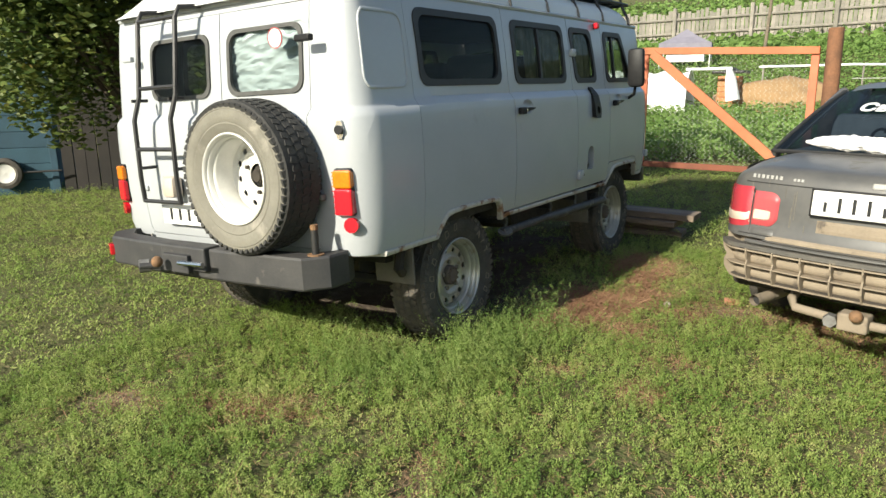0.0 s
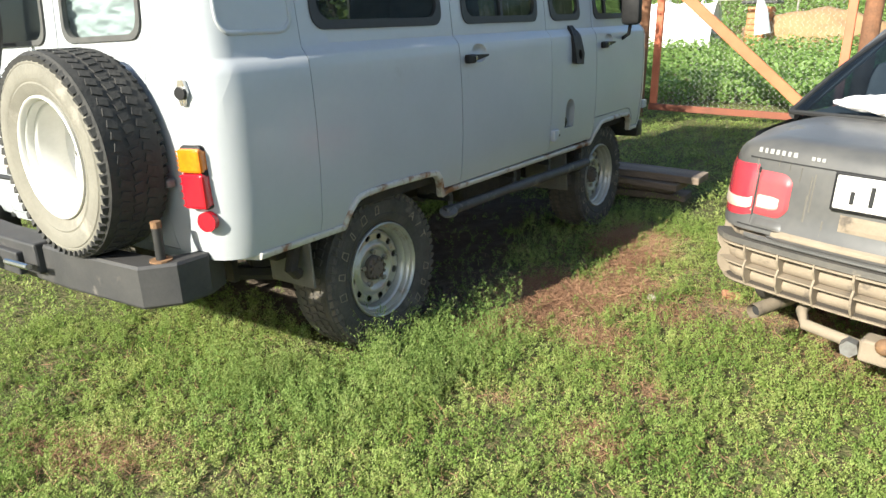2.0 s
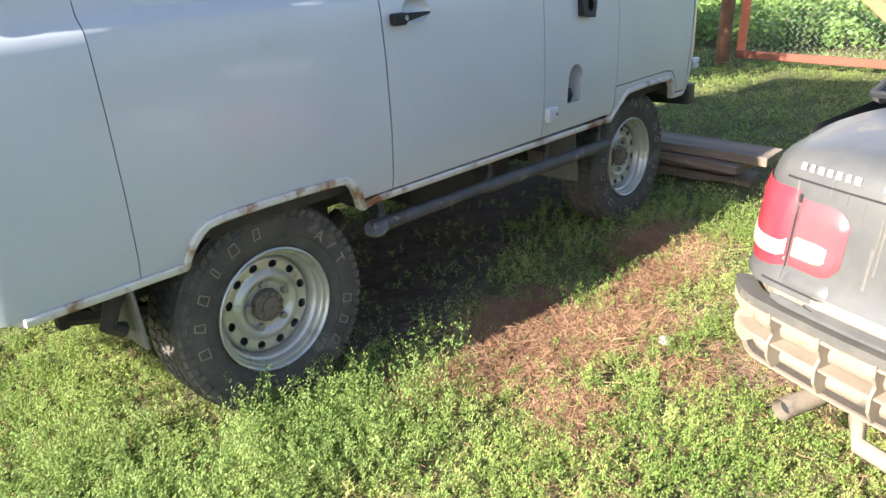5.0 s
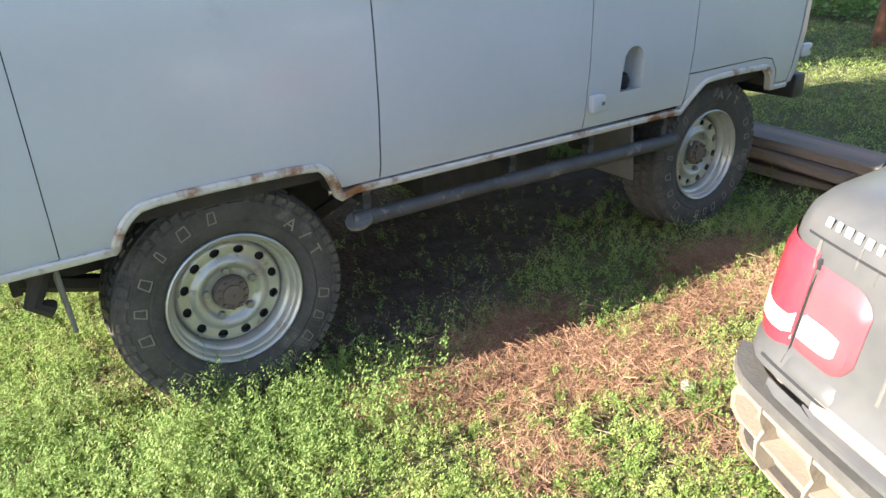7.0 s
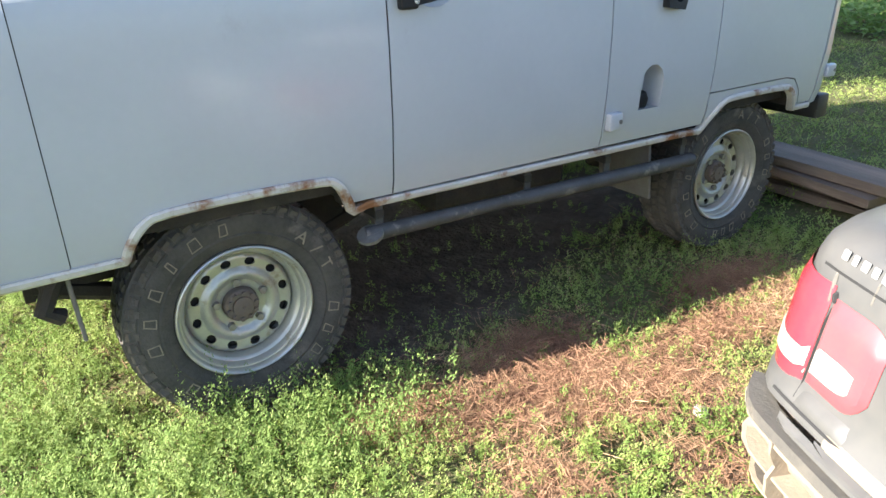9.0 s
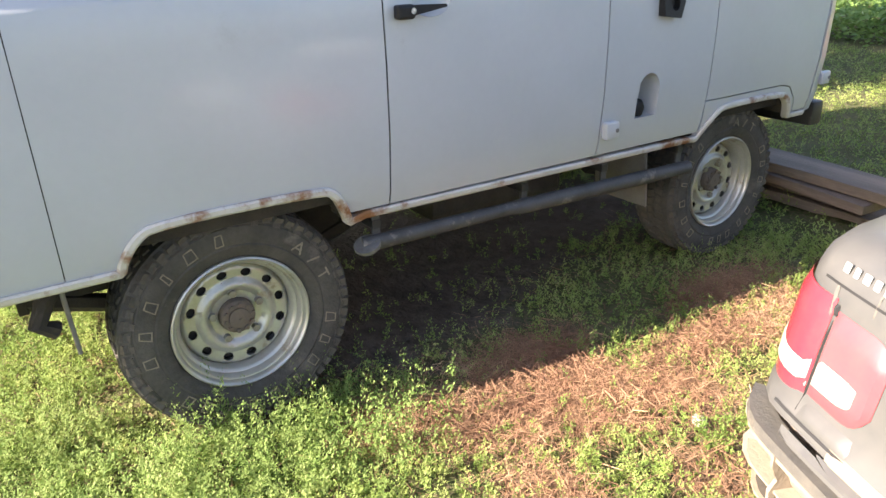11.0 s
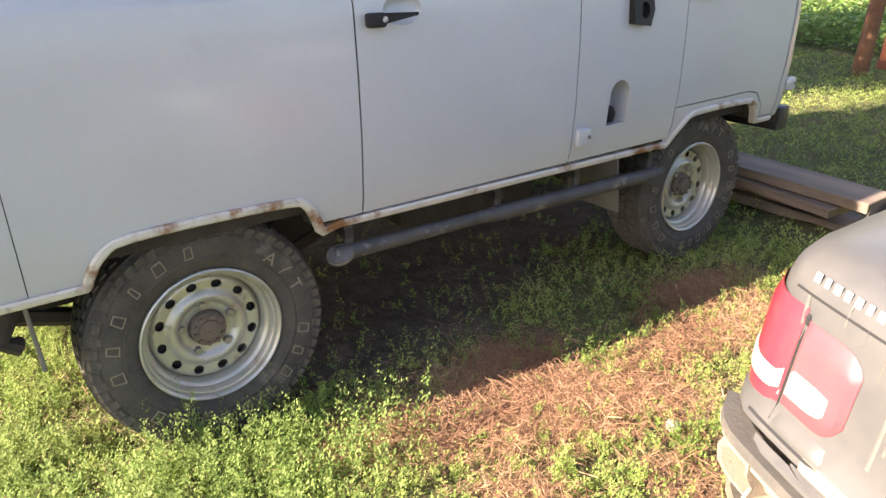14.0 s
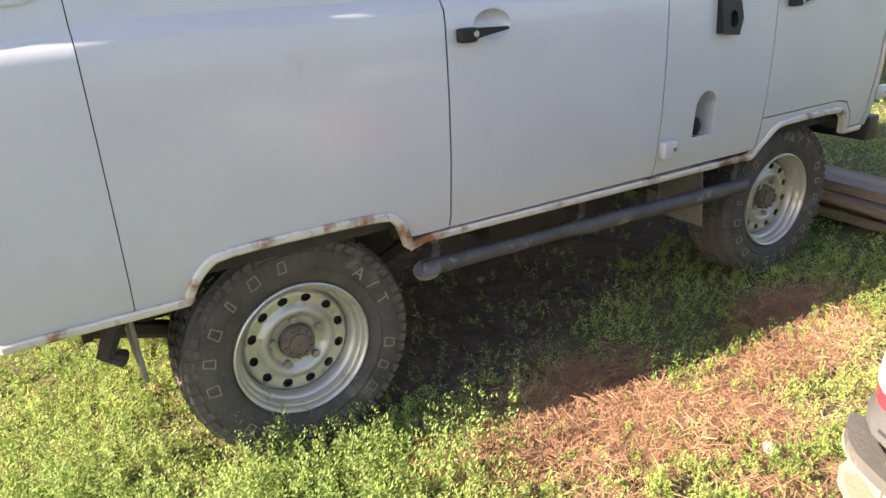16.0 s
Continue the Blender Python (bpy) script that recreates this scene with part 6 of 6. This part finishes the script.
part("axle", tube([(0.0, 0, 0), (0.0, 0.02, 0), (0.0, 0.85, 0.01)], 0.018, 8), BLACK, ob)
part("tyre", lathe([(-0.05, 0.16), (-0.07, 0.20), (-0.055, 0.255), (0.055, 0.255), (0.07, 0.20), (0.05, 0.16)], 32), TYRE, ob, smooth=True)
part("rim", lathe([(0.05, 0.17), (0.04, 0.15), (0.02, 0.05), (0.03, 0.0)], 24), RIM_WHITE, ob, smooth=True)


def build_tree(name, label, base, trunk_h, crown, n, leaf, seed, lobes=9):
    t = thing(name, label, "tree", pose(*base))
    rng = random.Random(seed)
    bm = tube([(0, 0, -0.1), (0.05, 0.02, trunk_h * 0.5), (0, 0.05, trunk_h), (0.1, 0.1, trunk_h + 0.9)], [0.08, 0.07, 0.06, 0.03], 10)
    centres = []
    for k in range(lobes):
        a = 2 * math.pi * k / lobes + rng.uniform(-0.3, 0.3)
        rr = rng.uniform(0.45, 0.95)
        c = Vector((crown[0] * rr * math.cos(a), crown[1] * rr * math.sin(a), trunk_h + crown[2] * rng.uniform(-0.25, 0.9)))
        centres.append((c, rng.uniform(0.30, 0.55)))
        tube([(0, 0.03, trunk_h * rng.uniform(0.5, 0.95)), (c.x * 0.5, c.y * 0.5, (trunk_h + c.z) * 0.5), tuple(c)], [0.05, 0.03, 0.012], 6, bm)
    part("trunk", bm, BARK, t, smooth=True)
    centres.append((Vector((0, 0, trunk_h + crown[2] * 0.5)), 0.7))
    g = np.random.default_rng(seed)
    which = g.integers(0, len(centres), n)
    cc = np.array([tuple(c[0]) for c in centres])[which]
    rad = np.array([c[1] for c in centres])[which][:, None]
    d = g.normal(size=(n, 3))
    d /= np.linalg.norm(d, axis=1)[:, None]
    pos = cc + d * rad * np.array(crown) * (g.random((n, 1)) ** 0.45) * 0.95
    part_leaves("crown", pos, g, leaf, TREE_LEAF, t)
    return t


def part_leaves(name, pos, g, leaf, mat, parent, up=0.35, slim=0.5):
    n = len(pos)
    d = g.normal(size=(n, 3))
    d[:, 2] = np.abs(d[:, 2]) * 0.3 - 0.2
    d /= np.linalg.norm(d, axis=1)[:, None]
    s = np.cross(d, g.normal(size=(n, 3)))
    s /= np.linalg.norm(s, axis=1)[:, None]
    L = leaf * g.uniform(0.6, 1.3, (n, 1))
    v = np.stack([pos, pos + d * L * 0.5 + s * L * slim * 0.5, pos + d * L, pos + d * L * 0.5 - s * L * slim * 0.5], 1).reshape(-1, 3)
    return leaf_mesh(name, v, mat, parent)


def leaf_mesh(name, v, mat, parent=None):
    n = len(v) // 4
    me = bpy.data.meshes.new(name)
    me.vertices.add(n * 4)
    me.vertices.foreach_set("co", v.astype(np.float32).reshape(-1))
    me.loops.add(n * 4)
    me.loops.foreach_set("vertex_index", np.arange(n * 4, dtype=np.int32))
    me.polygons.add(n)
    me.polygons.foreach_set("loop_start", np.arange(0, n * 4, 4, dtype=np.int32))
    me.update(calc_edges=True)
    me.materials.append(mat)
    ob = new(name, me)
    ob.parent = parent
    return ob


build_tree("bird_cherry_tree", "dense leafy tree shading the shed corner", (-5.05, 1.85, -0.2), 2.0, (1.75, 1.6, 1.8), 42000, 0.10, 11, 22)
# kept out of view behind the van; crown placed to shade the gate lawn
build_tree("bird_cherry_tree", "dense leafy tree kept behind the van, placed to shade the lawn", (-2.95, 3.75, -0.2), 1.25, (1.95, 1.6, 2.8), 46000, 0.09, 12, 16)


# ---- weeds, straw and field ----
G = np.random.default_rng(3)


def clumps(x, y):
    """0 in the gaps between tufts, 1 in their middles."""
    wx, wy = x + 0.06 * np.sin(6.1 * y + 1.3) + 0.03 * np.sin(17 * y), y + 0.06 * np.sin(5.3 * x + 0.4) + 0.03 * np.sin(19 * x)
    a = np.sin(23 * wx + 2.1 * np.sin(7.7 * wy)) * np.sin(21 * wy + 1.7 * np.sin(9.1 * wx))
    b = np.sin(47 * wx + 11 * wy) * np.sin(43 * wy - 9 * wx)
    c = np.sin(4.3 * wx + 1.9 * np.sin(2.3 * wy)) * np.sin(3.7 * wy + 0.8 * wx)
    return np.clip(0.5 + 0.32 * a + 0.18 * b + 0.22 * c, 0, 1)


def weeds(name, label, x0, x1, y0, y1, n_plants, leaves, height, leaf, mat, keep, seed, slim=0.42, spread=0.006, gaps=0.75):
    """Upright little weeds in tufts: leaves set round short stems, smaller towards the tip."""
    g = np.random.default_rng(seed)
    x, y = g.uniform(x0, x1, n_plants), g.uniform(y0, y1, n_plants)
    c = clumps(x, y)
    ok = g.random(n_plants) < keep(x, y) * (1 - gaps * np.clip(1.15 - c * 2.2, 0, 1))
    x, y, c = x[ok], y[ok], c[ok]
    n = len(x)
    h = height * g.uniform(0.55, 1.15, n) * (0.22 + 1.2 * c)
    lean = g.normal(0, 0.28, (n, 2))
    t = g.random((n, leaves)) ** 0.75
    z0 = ground_height(x, y) - 0.008
    px = x[:, None] + lean[:, :1] * h[:, None] * t ** 1.5 + g.normal(0, spread, (n, leaves))
    py = y[:, None] + lean[:, 1:] * h[:, None] * t ** 1.5 + g.normal(0, spread, (n, leaves))
    pz = z0[:, None] + h[:, None] * t
    pos = np.stack([px, py, pz], -1).reshape(-1, 3)
    m = len(pos)
    tt = t.reshape(-1)
    a = g.uniform(0, 2 * np.pi, m)
    rise = g.uniform(-0.1, 0.7, m) + 0.5 * tt
    d = np.stack([np.cos(a) * np.cos(rise), np.sin(a) * np.cos(rise), np.sin(rise)], -1)
    s = np.stack([-np.sin(a), np.cos(a), g.normal(0, 0.3, m)], -1)
    s /= np.linalg.norm(s, axis=1)[:, None]
    L = (leaf * g.uniform(0.65, 1.3, m) * (1.15 - 0.55 * tt))[:, None]
    v = np.stack([pos, pos + d * L * 0.5 + s * L * slim * 0.5, pos + d * L, pos + d * L * 0.5 - s * L * slim * 0.5], 1).reshape(-1, 3)
    ob = leaf_mesh(name, v, mat)
    return tagged(ob, label, "grass", kind="stuff")


def free(x, y):
    """1 where plants may grow: thin on bare patches, under the van and where wheels and boards stand."""
    bare, under, straw = patches(x, y)
    k = 1 - 0.95 * np.maximum(bare, 0.8 * straw)
    k = k * (1 - 0.96 * under)
    k = k * (1 - 0.5 * ((x > 0.5) & (x < 1.2) & (y > 0.35) & (y < 2.3)))
    for wx, wy in ((0.74, 0.0), (0.74, 2.3), (-0.74, 0), (-0.74, 2.3)):
        k = k * (1 - ((np.abs(x - wx) < 0.13) & (np.abs(y - wy) < 0.2)))
    k = k * (1 - ((x > -0.3) & (x < 1.25) & (y > 3.1) & (y < 3.42)))
    return k


def near_wheel(x, y):
    d = np.hypot((x - 1.04) / 0.34, (y + 0.10) / 0.52)
    d2 = np.hypot((x - 0.85) / 0.5, (y + 0.62) / 0.35)
    k = np.clip(1.35 - np.minimum(d, d2 * 1.2), 0, 1)
    return k * ((x > 0.875) | (np.abs(y) > 0.36))


def shady(x, y):
    """Thin weeds on the trodden soil beside the van."""
    b, u, st = patches(x, y)
    return (u > 0.3) * 0.10 * (np.abs(x) < 1.0) * (np.abs(x) > 0.35) + (b > 0.3) * 0.16


weeds("low_weeds", "dense low green weeds and grass in the yard", -0.9, 3.0, -2.45, 2.8, 32000, 30, 0.090, 0.0135, WEED, lambda x, y: free(x, y), 21, 0.46)
weeds("low_weeds", "low green grass around the yard", -9.5, 5.5, -4.2, 8.6, 52000, 12, 0.10, 0.030, WEED, lambda x, y: free(x, y) * ~((x > -0.9) & (x < 3.0) & (y < 2.8) & (y > -2.45)), 22, 0.36, 0.02)
weeds("tall_weeds", "taller grey-green weeds by the rear wheel", 0.2, 1.7, -1.2, 0.7, 4800, 52, 0.25, 0.0145, TALL, near_wheel, 23, gaps=0.45)
weeds("tall_weeds", "scattered upright weeds", -0.9, 3.2, -2.4, 2.4, 3000, 36, 0.13, 0.0135, TALL, lambda x, y: free(x, y), 24)
weeds("sparse_weeds", "thin shoots on the trodden soil", 0.2, 2.4, -0.3, 2.9, 15000, 16, 0.05, 0.0115, WEED, shady, 25, gaps=0.95)


def straw(n, seed):
    g = np.random.default_rng(seed)
    x, y = g.uniform(-0.4, 3.0, n * 16), g.uniform(-1.9, 2.6, n * 16)
    b, u, s = patches(x, y)
    ok = (g.random(len(x)) < (s * 0.95) * (0.35 + 0.8 * clumps(x * 1.3, y * 1.3)) + 0.012) & (u < 0.9)
    x, y = x[ok][:n], y[ok][:n]
    m = len(x)
    a = g.uniform(0, 2 * np.pi, m)
    rise = g.uniform(-0.1, 0.75, m)
    z = ground_height(x, y) + g.uniform(-0.012, 0.028, m)
    L = g.uniform(0.04, 0.13, m)
    p = np.stack([x, y, z], -1)
    quads = []
    # each stalk bends once on its way
    for k in (0, 1):
        d = np.stack([np.cos(a) * np.cos(rise), np.sin(a) * np.cos(rise), np.sin(rise)], -1)
        side = np.stack([-np.sin(a), np.cos(a), g.normal(0, 0.5, m)], -1) * g.uniform(0.0005, 0.0011, (m, 1))
        q = p + d * (L * 0.5)[:, None]
        quads.append(np.stack([p - side, p + side, q + side * 0.8, q - side * 0.8], 1))
        p, a, rise = q, a + g.normal(0, 0.6, m), rise - g.uniform(0.2, 1.0, m)
    return tagged(leaf_mesh("dry_straw", np.concatenate(quads).reshape(-1, 3), STRAW), "dry reddish-brown straw on the trodden strip", "straw", kind="stuff")


straw(44000, 31)


def field(name, label, n, seed, x0, x1, y0, y1, leaf, height, rows):
    g = np.random.default_rng(seed)
    x, y = g.uniform(x0, x1, n), y0 + (y1 - y0) * g.random(n) ** 1.4
    if rows:
        y = np.round(y / 0.7) * 0.7 + g.normal(0, 0.15, n)
    k = ~((np.hypot((x + 0.35) / 1.8, (y - 16.6) / 1.1) < 1))
    x, y = x[k], y[k]
    m = len(x)
    pos = np.stack([x, y, ground_height(x, y) + height * g.random(m) ** 0.8], -1)
    ob = part_leaves(name, pos, g, leaf, FIELD_GREEN, None, slim=0.6)
    return tagged(ob, label, "plants", kind="stuff")


field("potato_rows", "sunlit rows of leafy potato plants", 110000, 41, -9, 7, 9.0, 27, 0.085, 0.36, True)
field("meadow_grass", "sunlit meadow grass on the slope", 26000, 42, -30, 16, 24, 62, 0.30, 0.30, False)

# small things on the ground
for x, y, s, seed in ((1.644, 1.192, 0.022, 3),):
    ob = part("stone", lumpy((0, 0, 0), (s * 1.3, s, s * 0.8), seed, 0.4, 2), STONE, None)
    ob.matrix_basis = pose(x, y, gh(x, y) + s * 0.4)
    tagged(ob, "small pale stone on the trodden strip", "stone")
ob = part("brick_shard", box((0, 0, 0.012), (0.09, 0.06, 0.035), 0.008), TERRA, None)
ob.matrix_basis = pose(1.98, 1.45, gh(1.98, 1.45), 4, 8, 25)
tagged(ob, "broken orange brick piece in the grass", "brick")
